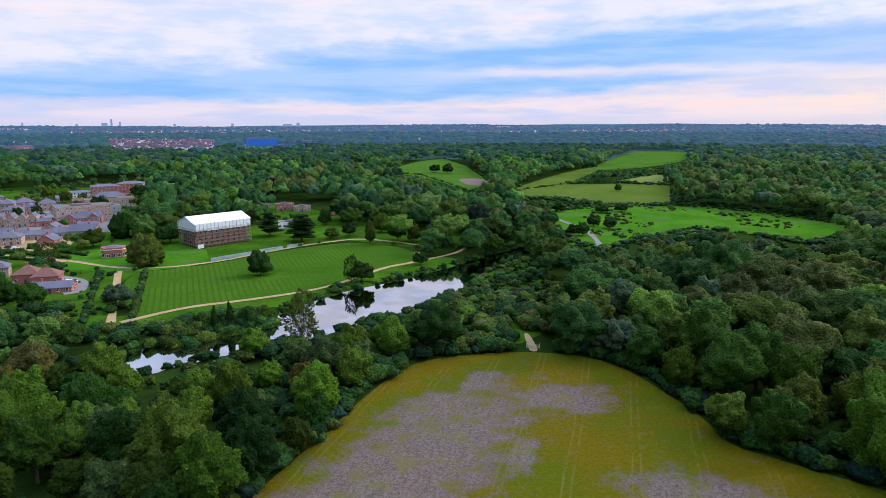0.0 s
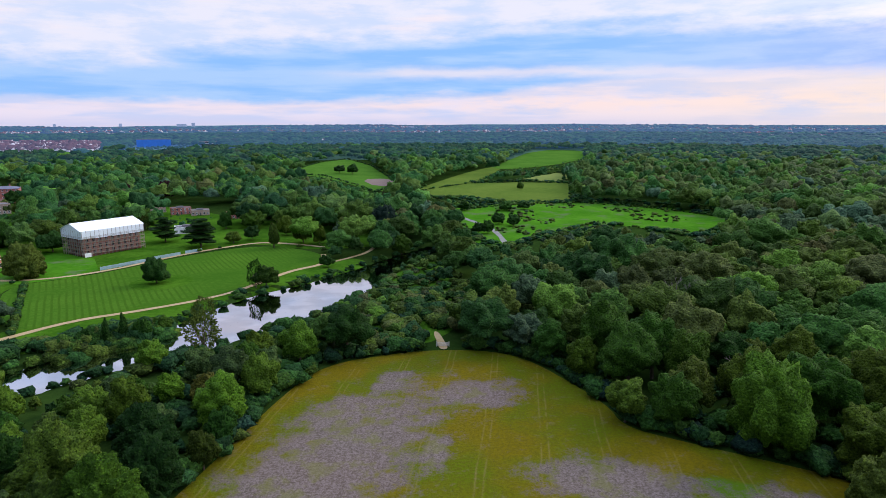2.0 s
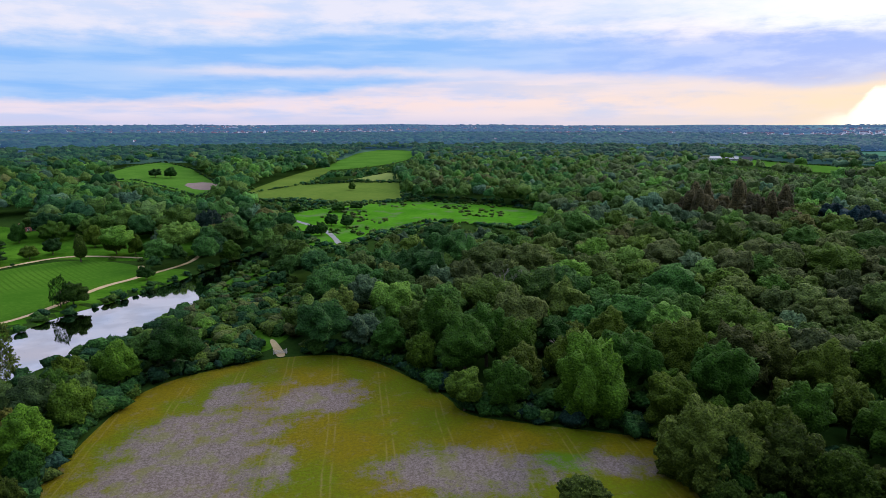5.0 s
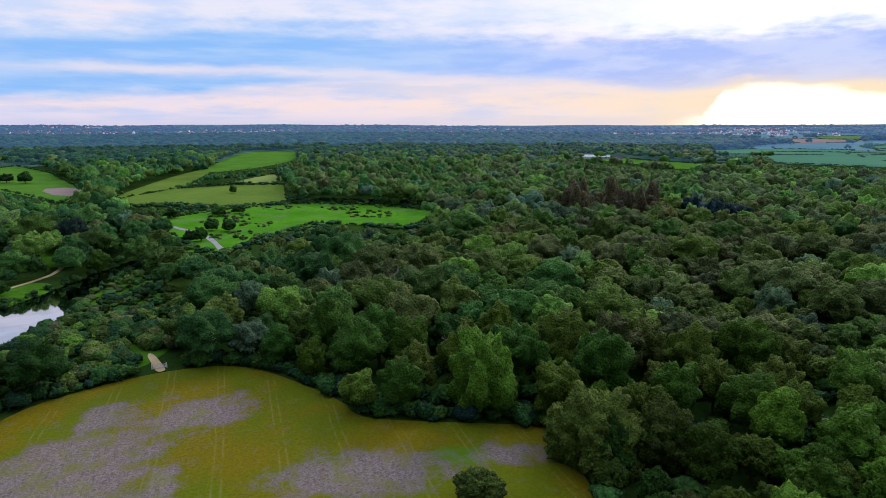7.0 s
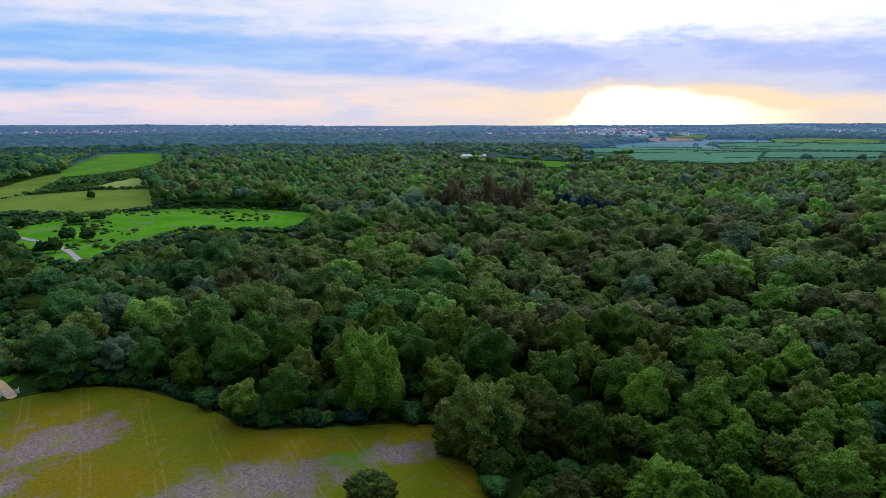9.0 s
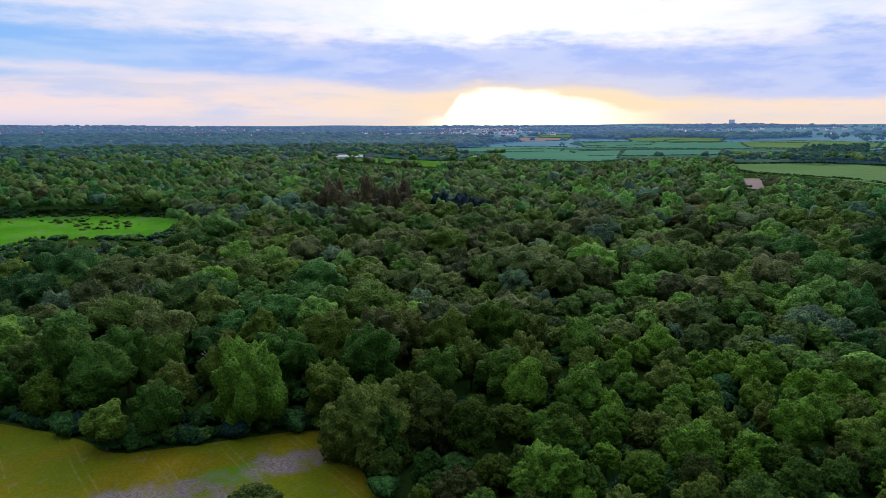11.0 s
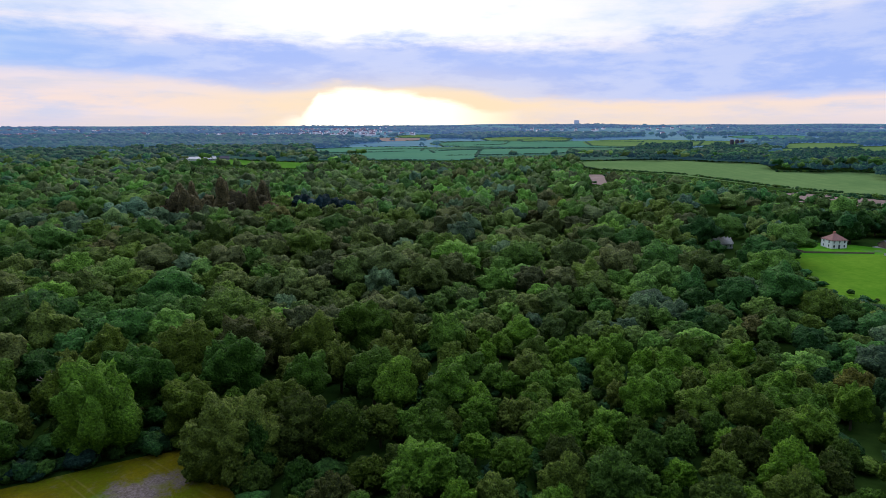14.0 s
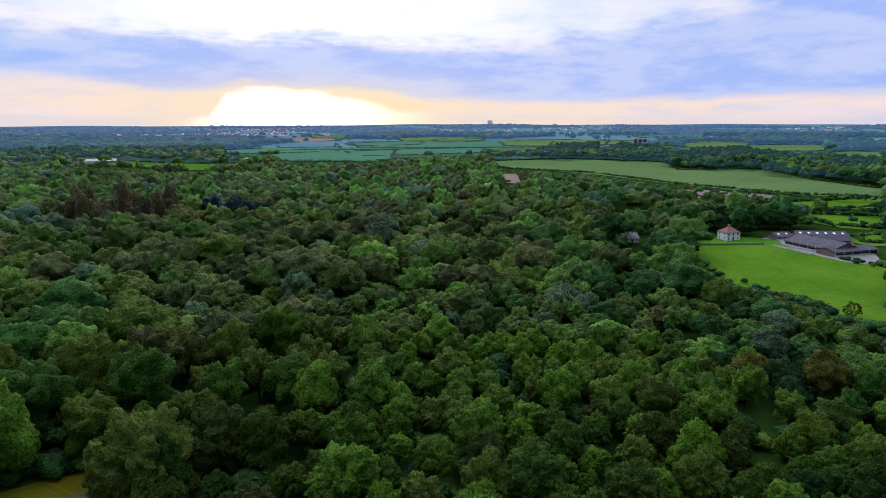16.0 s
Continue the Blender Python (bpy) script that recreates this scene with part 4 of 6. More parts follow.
M_SLATE = plain("roof_slate", (0.135, 0.135, 0.185), 0.7, 0.2, 1.5)
M_TILE = plain("roof_tile", (0.20, 0.10, 0.085), 0.85, 0.2, 2.5)
M_FLAT = plain("flat_roof", (0.16, 0.15, 0.16), 0.85, 0.2, 1.0)
M_FRAME = plain("white_paint", (0.75, 0.74, 0.73), 0.5, 0.4, 2.0, vary=0.06)
M_PANE = plain("dark_glass", (0.03, 0.035, 0.045), 0.08, 0.5, 0.5)
M_DOOR = plain("door_paint", (0.05, 0.06, 0.07), 0.5, 0.4, 1.0)
M_TUBE = plain("scaffold_tube", (0.30, 0.24, 0.22), 0.5, 0.5, 3.0, metal=0.3)
M_BOARD = plain("scaffold_board", (0.34, 0.25, 0.19), 0.9, 0.1, 1.5)
M_SHEET = plain("white_sheeting", (0.78, 0.80, 0.86), 0.35, 0.5, 0.6, vary=0.06)
M_CORRUGATED = plain("corrugated_grey", (0.075, 0.066, 0.085), 0.85, 0.15, 0.8, vary=0.35)
M_TIMBER = plain("weathered_timber", (0.16, 0.12, 0.09), 0.9, 0.1, 3.0)
M_CONCRETE = plain("concrete", (0.48, 0.45, 0.44), 0.9, 0.2, 1.0)


def part(name, bm, mat, parent, label=""):
    me = bpy.data.meshes.new(name)
    bmesh.ops.recalc_face_normals(bm, faces=bm.faces)
    bm.to_mesh(me)
    bm.free()
    me.materials.append(mat)
    ob = new(name, me)
    ob.parent = parent
    return tagged(ob, label)


def box(bm, x0, y0, z0, x1, y1, z1):
    v = [bm.verts.new(p) for p in ((x0, y0, z0), (x1, y0, z0), (x1, y1, z0), (x0, y1, z0), (x0, y0, z1), (x1, y0, z1), (x1, y1, z1), (x0, y1, z1))]
    for f in ((0, 3, 2, 1), (4, 5, 6, 7), (0, 1, 5, 4), (1, 2, 6, 5), (2, 3, 7, 6), (3, 0, 4, 7)):
        bm.faces.new([v[i] for i in f])
    return bm


def one_box(*p):
    return box(bmesh.new(), *p)


def solid(bm, bottom, top):
    """Closes two matching rings of points into a solid."""
    lo, hi = [bm.verts.new(p) for p in bottom], [bm.verts.new(p) for p in top]
    n = len(lo)
    bm.faces.new(lo[::-1])
    bm.faces.new(hi)
    for i in range(n):
        bm.faces.new((lo[i], lo[(i + 1) % n], hi[(i + 1) % n], hi[i]))
    return bm


def gable_roof(bm, x0, x1, y0, y1, eave, ridge, over=0.35, along="x", thick=0.22):
    """Two sloping slabs over a block, with its gable ends filled in."""
    if along == "y":
        pts = lambda u, v, z: (v, u, z)
        x0, x1, y0, y1 = y0, y1, x0, x1
    else:
        pts = lambda u, v, z: (u, v, z)
    mid = (y0 + y1) / 2
    low = eave - over * (ridge - eave) / max(mid - y0, 0.1)
    prof = [(y0 - over, low), (mid, ridge), (y1 + over, low), (y1 + over, low - thick), (mid, ridge - thick), (y0 - over, low - thick)]
    a, c = [bm.verts.new(pts(x0 - over, v, z)) for v, z in prof], [bm.verts.new(pts(x1 + over, v, z)) for v, z in prof]
    for i in range(6):
        bm.faces.new((a[i], a[(i + 1) % 6], c[(i + 1) % 6], c[i]))
    for r in (a, c):
        bm.faces.new((r[0], r[1], r[4], r[5]))
        bm.faces.new((r[1], r[2], r[3], r[4]))
    return bm


def gable_fill(bm, x0, x1, y0, y1, eave, ridge, along="x"):
    """The triangular wall under a gable roof."""
    mid = (y0 + y1) / 2 if along == "x" else (x0 + x1) / 2
    if along == "x":
        ring = lambda x: [(x, y0, eave), (x, y1, eave), (x, mid, ridge - 0.24)]
        solid(bm, ring(x0), ring(x1))
    else:
        ring = lambda y: [(x0, y, eave), (x1, y, eave), (mid, y, ridge - 0.24)]
        solid(bm, ring(y0), ring(y1))
    return bm


def hip_roof(bm, x0, x1, y0, y1, eave, ridge, over=0.4):
    x0, x1, y0, y1 = x0 - over, x1 + over, y0 - over, y1 + over
    run = min((y1 - y0), (x1 - x0)) / 2 * 0.92
    base = [bm.verts.new(p) for p in ((x0, y0, eave), (x1, y0, eave), (x1, y1, eave), (x0, y1, eave))]
    lip = [bm.verts.new((v.co.x, v.co.y, eave + 0.18)) for v in base]
    if x1 - x0 >= y1 - y0:
        r = [bm.verts.new((x0 + run, (y0 + y1) / 2, ridge)), bm.verts.new((x1 - run, (y0 + y1) / 2, ridge))]
        caps = ((lip[0], lip[1], r[1], r[0]), (lip[1], lip[2], r[1]), (lip[2], lip[3], r[0], r[1]), (lip[3], lip[0], r[0]))
    else:
        r = [bm.verts.new(((x0 + x1) / 2, y0 + run, ridge)), bm.verts.new(((x0 + x1) / 2, y1 - run, ridge))]
        caps = ((lip[0], lip[1], r[0]), (lip[1], lip[2], r[1], r[0]), (lip[2], lip[3], r[1]), (lip[3], lip[0], r[0], r[1]))
    for f in caps:
        bm.faces.new(f)
    for i in range(4):
        bm.faces.new((base[i], base[(i + 1) % 4], lip[(i + 1) % 4], lip[i]))
    bm.faces.new(base[::-1])
    return bm


def frame_mesh(w, h):
    """A window frame with a middle bar, facing -y, its sill at z 0."""
    bm = bmesh.new()
    for a in ((-w / 2, -0.06, 0, -w / 2 + 0.1, 0.05, h), (w / 2 - 0.1, -0.06, 0, w / 2, 0.05, h), (-w / 2 + 0.1, -0.06, h - 0.1, w / 2 - 0.1, 0.05, h),
              (-w / 2 - 0.06, -0.12, -0.06, w / 2 + 0.06, 0.05, 0.06), (-0.035, -0.05, 0.06, 0.035, 0.05, h - 0.1)):
        box(bm, *a)
    me = bpy.data.meshes.new("window_frame")
    bm.to_mesh(me)
    bm.free()
    me.materials.append(M_FRAME)
    bm = one_box(-w / 2 + 0.1, -0.02, 0.06, w / 2 - 0.1, 0.04, h - 0.1)
    pane = bpy.data.meshes.new("pane")
    bm.to_mesh(pane)
    bm.free()
    pane.materials.append(M_PANE)
    return me, pane


WINDOWS = {size: frame_mesh(*size) for size in ((1.1, 1.5), (1.6, 1.5), (2.2, 1.9))}


def window(parent, x, y, z, turn, size=(1.1, 1.5)):
    f = new("window", WINDOWS[size][0])
    f.parent = parent
    f.matrix_basis = pose(x, y, z, 0, 0, turn)
    g = new("pane", WINDOWS[size][1])
    g.parent = f


def house(x, y, w, d, eave, ridge, turn, roof, wall, label, name="house", group="houses of the village", tiles=None, chimneys=1):
    """A house on its plot: walls, roof, windows in storeys, a door and chimneys. Its front looks along -y."""
    base = tagged(new(name), label, "house", group)
    base.matrix_world = pose(x, y, float(height(x, y)) - 0.2, 0, 0, turn)
    x0, x1, y0, y1 = -w / 2, w / 2, -d / 2, d / 2
    body = one_box(x0, y0, 0, x1, y1, eave)
    cover = tiles or (M_TILE if wall == "brick" and eave < 6 and int(x) % 3 else M_SLATE)
    if roof == "flat":
        box(body, x0, y0, eave, x1, y0 + 0.3, eave + 0.5), box(body, x0, y1 - 0.3, eave, x1, y1, eave + 0.5)
        box(body, x0, y0 + 0.3, eave, x0 + 0.3, y1 - 0.3, eave + 0.5), box(body, x1 - 0.3, y0 + 0.3, eave, x1, y1 - 0.3, eave + 0.5)
        part("roof", one_box(x0 + 0.3, y0 + 0.3, eave, x1 - 0.3, y1 - 0.3, eave + 0.15), M_FLAT, base)
        part("plant_room", one_box(-w * 0.2, -d * 0.12, eave + 0.15, w * 0.15, d * 0.2, eave + 1.3), M_FLAT, base)
    elif roof == "hip":
        part("roof", hip_roof(bmesh.new(), x0, x1, y0, y1, eave, ridge), cover, base)
    elif roof == "row":
        n = max(2, round(w / 6))
        for i in range(n):
            a, c = x0 + w * i / n, x0 + w * (i + 1) / n
            gable_fill(body, a, c, y0, y1, eave, ridge, "y")
            part("roof", gable_roof(bmesh.new(), a + 0.12, c - 0.12, y0, y1, eave, ridge, 0.1, "y"), cover, base)
    else:
        gable_fill(body, x0, x1, y0, y1, eave, ridge)
        part("roof", gable_roof(bmesh.new(), x0, x1, y0, y1, eave, ridge), cover, base)
        if roof == "gabled":
            for k in (-0.3, 0.3):
                a, c = w * k - w * 0.16, w * k + w * 0.16
                box(body, a, y0 - 0.9, 0, c, y0 - 0.01, eave)
                gable_fill(body, a, c, y0 - 0.9, 0, eave, ridge * 0.93, "y")
                part("roof", gable_roof(bmesh.new(), a, c, y0 - 0.9, 0, eave, ridge * 0.93, 0.25, "y"), cover, base)
    part("wall", body, M_WALLS[wall], base)
    front = y0 - 0.9 if roof == "gabled" else y0
    storeys = max(1, round(eave / 2.9))
    lift = eave / storeys
    cols = max(2, round(w / (3.0 if roof != "flat" else 2.6)))
    for s in range(storeys):
        for i in range(cols):
            u = x0 + w * (i + 0.5) / cols
            yy = y0 if roof != "gabled" or abs(abs(u / w) - 0.3) > 0.15 else front
            if s == 0 and i == cols // 2:
                door = part("door", one_box(u - 0.5, yy - 0.07, 0.2, u + 0.5, yy + 0.02, 2.3), M_DOOR, base)
                continue
            window(base, u, yy, s * lift + min(1.0, lift * 0.35), 0, (1.1, 1.5))
        for i in range(max(1, round(d / 4))):
            v = y0 + d * (i + 0.5) / max(1, round(d / 4))
            window(base, x1, v, s * lift + min(1.0, lift * 0.35), 90)
            window(base, x0, v, s * lift + min(1.0, lift * 0.35), -90)
    if roof in ("hip", "gable", "gabled", "row"):
        for i in range(chimneys):
            u = x0 + w * (i + 0.5) / chimneys * 0.9 + 0.3
            stack = one_box(u - 0.45, 0.1, eave, u + 0.45, 0.9, ridge + 0.9)
            box(stack, u - 0.52, 0.03, ridge + 0.9, u + 0.52, 0.97, ridge + 1.08)
            part("chimney", stack, M_WALLS["brick"], base)
    return base


ROOF_WORDS = {"hip": "a hipped roof", "flat": "a flat roof", "row": "a row of gables", "gable": "a gabled roof", "gabled": "two front gables"}
HOUSES = [
    (-324, 470, 12.5, 14, 6.3, 9.7, 20, "hip", "buff"),
    (-317, 479, 12.7, 12, 6.2, 9.6, 43, "hip", "brick"),
    (-303, 445, 12.7, 10, 5.3, 8.2, 19, "hip", "buff"),
    (-298, 456, 7.7, 10, 5.7, 8.8, 13, "hip", "buff"),
    (-300, 479, 11.0, 10, 5.3, 8.9, 32, "hip", "buff"),
    (-274, 406, 23.8, 12, 5.4, 9.0, 22, "row", "buff"),
    (-261, 409, 11.7, 9, 3.7, 5.3, 21, "gable", "brick"),
    (-244, 427, 32.8, 16, 11.1, 11.1, 38, "flat", "buff"),
    (-231, 441, 8.6, 14, 9.3, 9.3, 36, "flat", "glass"),
    (-261, 495, 35.0, 14, 7.1, 7.1, 36, "flat", "buff"),
    (-240, 420, 22.8, 11, 4.4, 7.9, 20, "gabled", "brick"),
    (-237, 382, 10.2, 9, 3.8, 6.9, 102, "gable", "buff"),
    (-223, 372, 14.6, 9, 3.6, 6.0, 19, "gable", "slate"),
    (-214, 374, 14.7, 9, 4.1, 7.4, 10, "gable", "buff"),
    (-236, 364, 15.6, 9, 3.4, 5.6, 23, "gable", "buff"),
    (-219, 348, 9.4, 9, 3.4, 6.2, 97, "gable", "brick"),
    (-241, 348, 12.4, 11, 4.4, 7.3, 23, "hip", "buff"),
    (-292, 549, 21.8, 16, 10.9, 12.8, 33, "hip", "brick"),
    (-278, 566, 20.9, 16, 11.7, 13.7, 16, "hip", "brick"),
    (-281, 533, 23.6, 12, 4.0, 7.9, 28, "hip", "buff"),
    (-320, 554, 23.5, 14, 4.7, 6.2, 30, "hip", "white"),
    (-256, 573, 15.2, 11, 5.3, 10.7, 24, "gabled", "brick"),
    (-230, 565, 9.0, 9, 3.8, 7.6, 22, "gabled", "brick"),
    (-220, 565, 8.0, 9, 4.3, 8.6, 21, "gabled", "brick"),
    (-179, 267, 10.1, 10, 4.2, 7.6, 19, "hip", "brick"),
    (-169, 264, 10.5, 9, 3.9, 7.1, 18, "hip", "brick"),
    (-159, 251, 15.5, 9, 1.4, 3.9, 17, "gable", "brick"),
    (-197, 276, 6.7, 9, 4.7, 7.3, 26, "hip", "buff"),
    (-179, 249, 8.4, 9, 2.5, 4.1, 26, "hip", "buff"),
    (-142, 497, 13.2, 8, 4.0, 4.0, 16, "flat", "buff"),
    (-122, 486, 13.8, 9, 4.6, 4.6, 19, "flat", "brick"),
    (-107, 480, 12.4, 9, 3.6, 3.6, 13, "flat", "buff"),
    (-80, 461, 9.4, 8, 4.2, 4.2, 20, "flat", "brick"),
    (-99, 407, 15.0, 9, 3.6, 3.6, 14, "flat", "white"),
    (-339, 477, 14.0, 12, 5.7, 8.7, 25, "hip", "buff"),
    (-282, 462, 7.0, 9, 4.2, 6.9, 51, "gable", "buff"),
    (-274, 427, 6.8, 9, 3.1, 4.8, 21, "gable", "buff"),
    (-256, 413, 6.6, 8, 2.4, 3.9, 22, "gable", "brick"),
    (-259, 366, 13.8, 9, 3.6, 6.0, 23, "gable", "buff"),
    (-253, 373, 9.4, 8, 2.9, 4.5, 22, "gable", "slate"),
    (-227, 402, 12.9, 8, 2.7, 4.5, 14, "gable", "buff"),
    (-201, 358, 9.6, 8, 2.7, 4.6, 14, "gable", "slate"),
    (-257, 481, 10.2, 10, 4.4, 5.4, 33, "hip", "buff"),
    (-293, 510, 10.0, 9, 3.5, 5.0, 30, "gable", "brick"),
    (-326, 508, 9.5, 9, 3.5, 5.9, 33, "hip", "brick"),
    (-372, 526, 11.7, 10, 3.4, 5.6, 35, "hip", "buff"),
    (-319, 529, 8.4, 9, 3.1, 5.2, 41, "gable", "buff"),
    (-274, 547, 8.7, 9, 3.2, 5.4, 27, "gable", "brick"),
]
for x, y, w, d, eave, ridge, turn, roof, wall in HOUSES:
    size = "long" if w > 20 else "small" if w < 9 else "broad"
    eave, ridge = (max(eave, 2.6), max(ridge, 4.4)) if roof != "flat" else (eave, ridge)
    house(x, y, w, d, eave, ridge, turn, roof, wall, f"{size} {WALL_WORDS[wall]} house with {ROOF_WORDS[roof]}", chimneys=0 if roof == "flat" or w < 9 else 2 if w > 14 else 1)
house(391, -68, 8.8, 8.2, 4.5, 7.8, -62, "hip", "white", "white rendered farmhouse with a brown tiled hipped roof", group="farm buildings", tiles=M_TILE)
house(370, -12, 9.0, 7.0, 3.2, 6.6, -50, "gable", "white", "white cottage half hidden among trees", group="farm buildings", tiles=M_CONCRETE, chimneys=0)


def pavilion():
    """A one-storey brick pavilion with canted ends, a parapet and tall white windows."""
    base = tagged(new("pavilion"), "red brick garden pavilion with tall white arched windows", "pavilion")
    base.matrix_world = pose(-168, 318, float(height(-168, 318)) - 0.1, 0, 0, 24)
    ring = [(-5.6, -2), (-4, -4), (4, -4), (5.6, -2), (5.6, 3), (-5.6, 3)]
    part("wall", solid(bmesh.new(), [(*p, 0) for p in ring], [(*p, 4.2) for p in ring]), M_WALLS["brick"], base)
    part("cornice", solid(bmesh.new(), [(x * 1.05, y * 1.05, 4.2) for x, y in ring], [(x * 1.05, y * 1.05, 4.5) for x, y in ring]), M_FRAME, base, "white stone cornice")
    part("parapet", solid(bmesh.new(), [(*p, 4.5) for p in ring], [(*p, 5.3) for p in ring]), M_WALLS["brick"], base)
    part("roof", solid(bmesh.new(), [(x * 0.75, y * 0.75, 5.3) for x, y in ring], [(x * 0.3, y * 0.3, 6.1) for x, y in ring]), M_SLATE, base)
    for u, v, a in ((-2.4, -4, 0), (0, -4, 0), (2.4, -4, 0), (-4.8, -3, -51), (4.8, -3, 51)):
        window(base, u, v, 0.7, a, (2.2, 1.9) if a else (1.6, 1.5))


pavilion()


def great_house():
    """The great house under repair: brick walls wrapped in scaffolding below a temporary white roof."""
    base = tagged(new("scaffolded_mansion"), "brick mansion wrapped in scaffolding under white sheeting", "mansion")
    base.matrix_world = pose(-133, 337, float(height(-133, 337)) - 0.1, 0, 0, math.degrees(math.atan2(24, 22)))
    L, D, E, R, S = 33.0, 20.5, 13.6, 17.0, 9.4
    body = one_box(1.6, 1.6, 0, L - 1.6, D - 1.6, 11.5)
    part("wall", body, M_WALLS["brick"], base, "old red brick wall")
    for s in range(3):
        for i in range(9):
            part("window_opening", one_box(2.6 + i * 3.3, 1.52, 1.2 + s * 3.2, 3.8 + i * 3.3, 1.7, 3.0 + s * 3.2), M_PANE, base)
        for i in range(5):
            part("window_opening", one_box(1.52, 2.8 + i * 3.4, 1.2 + s * 3.2, 1.7, 4.0 + i * 3.4, 3.0 + s * 3.2), M_PANE, base)
    # temporary roof in bays, each a little out of line
    rnd = random.Random(3)
    for i in range(11):
        a = -0.6 + (L + 1.2) * i / 11
        k = rnd.uniform(-0.05, 0.05)
        part("roof_sheet", gable_roof(bmesh.new(), a + 0.02, a + (L + 1.2) / 11 - 0.02, 0, D, E + k, R + k, 0.0, "x", 0.08), M_SHEET, base)
    end = bmesh.new()
    solid(end, [(-0.15, 0, S), (-0.15, D, S), (-0.15, D, E), (-0.15, D / 2, R - 0.1), (-0.15, 0, E)], [(0, 0, S), (0, D, S), (0, D, E), (0, D / 2, R - 0.1), (0, 0, E)])
    part("gable_sheet", end, M_SHEET, base)
    end = bmesh.new()
    solid(end, [(L, 0, S), (L, D, S), (L, D, E), (L, D / 2, R - 0.1), (L, 0, E)], [(L + 0.15, 0, S), (L + 0.15, D, S), (L + 0.15, D, E), (L + 0.15, D / 2, R - 0.1), (L + 0.15, 0, E)])
    part("gable_sheet", end, M_SHEET, base)
    for i in range(15):
        a, c = L * i / 15, L * (i + 1) / 15
        low = S + rnd.choice((0, 0, 0, 0.3))
        part("side_sheet", one_box(a + 0.03, -0.12, low, c - 0.03, -0.02, E), M_SHEET, base)
        part("side_sheet", one_box(a + 0.03, D + 0.02, S, c - 0.03, D + 0.12, E), M_SHEET, base)
    for i in range(16):
        u = L * i / 15
        for v in (-0.1, 1.2):
            part("standard", one_box(u - 0.08, v - 0.08, 0, u + 0.08, v + 0.08, E), M_TUBE, base)
    for i in range(9):
        v = D * (i + 0.5) / 9
        for u in (-0.1, 1.2):
            part("standard", one_box(u - 0.08, v - 0.08, 0, u + 0.08, v + 0.08, E), M_TUBE, base)
    for k in range(5):
        z = 1.6 + k * 1.95
        part("deck", one_box(0.05, -0.05, z, L, 1.15, z + 0.09), M_BOARD, base)
        part("deck", one_box(-0.05, 1.2, z, 1.1, D, z + 0.09), M_BOARD, base)
        part("toe_board", one_box(0.05, -0.09, z + 0.1, L, -0.05, z + 0.38), M_BOARD, base)
        part("toe_board", one_box(-0.09, 1.2, z + 0.1, -0.05, D, z + 0.38), M_BOARD, base)
        for off_z in (0.55, 1.05):
            part("guard_rail", one_box(0, -0.2, z + off_z, L, -0.14, z + off_z + 0.13), M_TUBE, base)
            part("guard_rail", one_box(-0.2, 0, z + off_z, -0.14, D, z + off_z + 0.13), M_TUBE, base)
    part("hoarding", one_box(0.5, -0.35, 0.3, 3.8, -0.24, 2.4), M_FRAME, base, "white site hoarding")


great_house()


def barn(ax, ay, bx, by, depth, eave, ridge, label, bays, lights=0, open_front=True):
    """A farm building whose front runs from a to b; it reaches back from there."""
    base = tagged(new("barn"), label, "barn", "farm buildings")
    turn = math.degrees(math.atan2(by - ay, bx - ax))
    w = math.hypot(bx - ax, by - ay)
    base.matrix_world = pose(ax, ay, float(height(ax, ay)) - 0.1, 0, 0, turn)
    part("roof", gable_roof(bmesh.new(), 0, w, 0, depth, eave, ridge, 0.5), M_CORRUGATED, base, "grey corrugated roof")
    rear = one_box(0, depth - 0.2, 0, w, depth, eave)
    box(rear, 0, 0.1, 0, 0.2, depth - 0.2, eave), box(rear, w - 0.2, 0.1, 0, w, depth - 0.2, eave)
    gable_fill(rear, 0, 0.2, 0, depth, eave, ridge), gable_fill(rear, w - 0.2, w, 0, depth, eave, ridge)
    part("wall", rear, M_TIMBER, base)
    part("front_boarding", one_box(0.2, 0, eave * 0.62 if open_front else 0, w - 0.2, 0.12, eave), M_TIMBER, base)
    part("low_wall", one_box(0.2, -0.05, 0, w * 0.8, 0.15, 1.0), M_CONCRETE, base)
    for i in range(bays + 1):
        u = w * i / bays
        part("post", one_box(u - 0.14, -0.25, 0, u + 0.14, -0.06, eave), M_CONCRETE, base)
    slope = (ridge - eave) / (depth / 2)
    for i in range(lights):
        u = w * (i + 0.5) / lights
        bm = bmesh.new()
        y0, y1 = depth * 0.18, depth * 0.34
        ring = lambda h_: [(u - 0.6, y0, eave + slope * y0 + h_), (u + 0.6, y0, eave + slope * y0 + h_), (u + 0.6, y1, eave + slope * y1 + h_), (u - 0.6, y1, eave + slope * y1 + h_)]
        part("rooflight", solid(bm, ring(0.0), ring(0.06)), M_SHEET, base)
    return base


barn(380, -95, 355, -111, 18, 2.9, 6.0, "long open-fronted barn with a sagging grey roof", 6)
barn(351, -111, 366, -135, 11, 2.9, 4.4, "open cattle shed with a low grey roof", 5)
barn(399, -106, 402, -133, 10, 2.7, 4.6, "grey-roofed barn with a row of rooflights", 5, 6, False)
barn(393, -94, 398, -103, 8, 2.4, 4.4, "small timber barn with rooflights beside the yard", 3, 2, False)
barn(386, -112, 388, -130, 9, 2.7, 4.8, "grey corrugated shed in the yard", 4, 0, False)
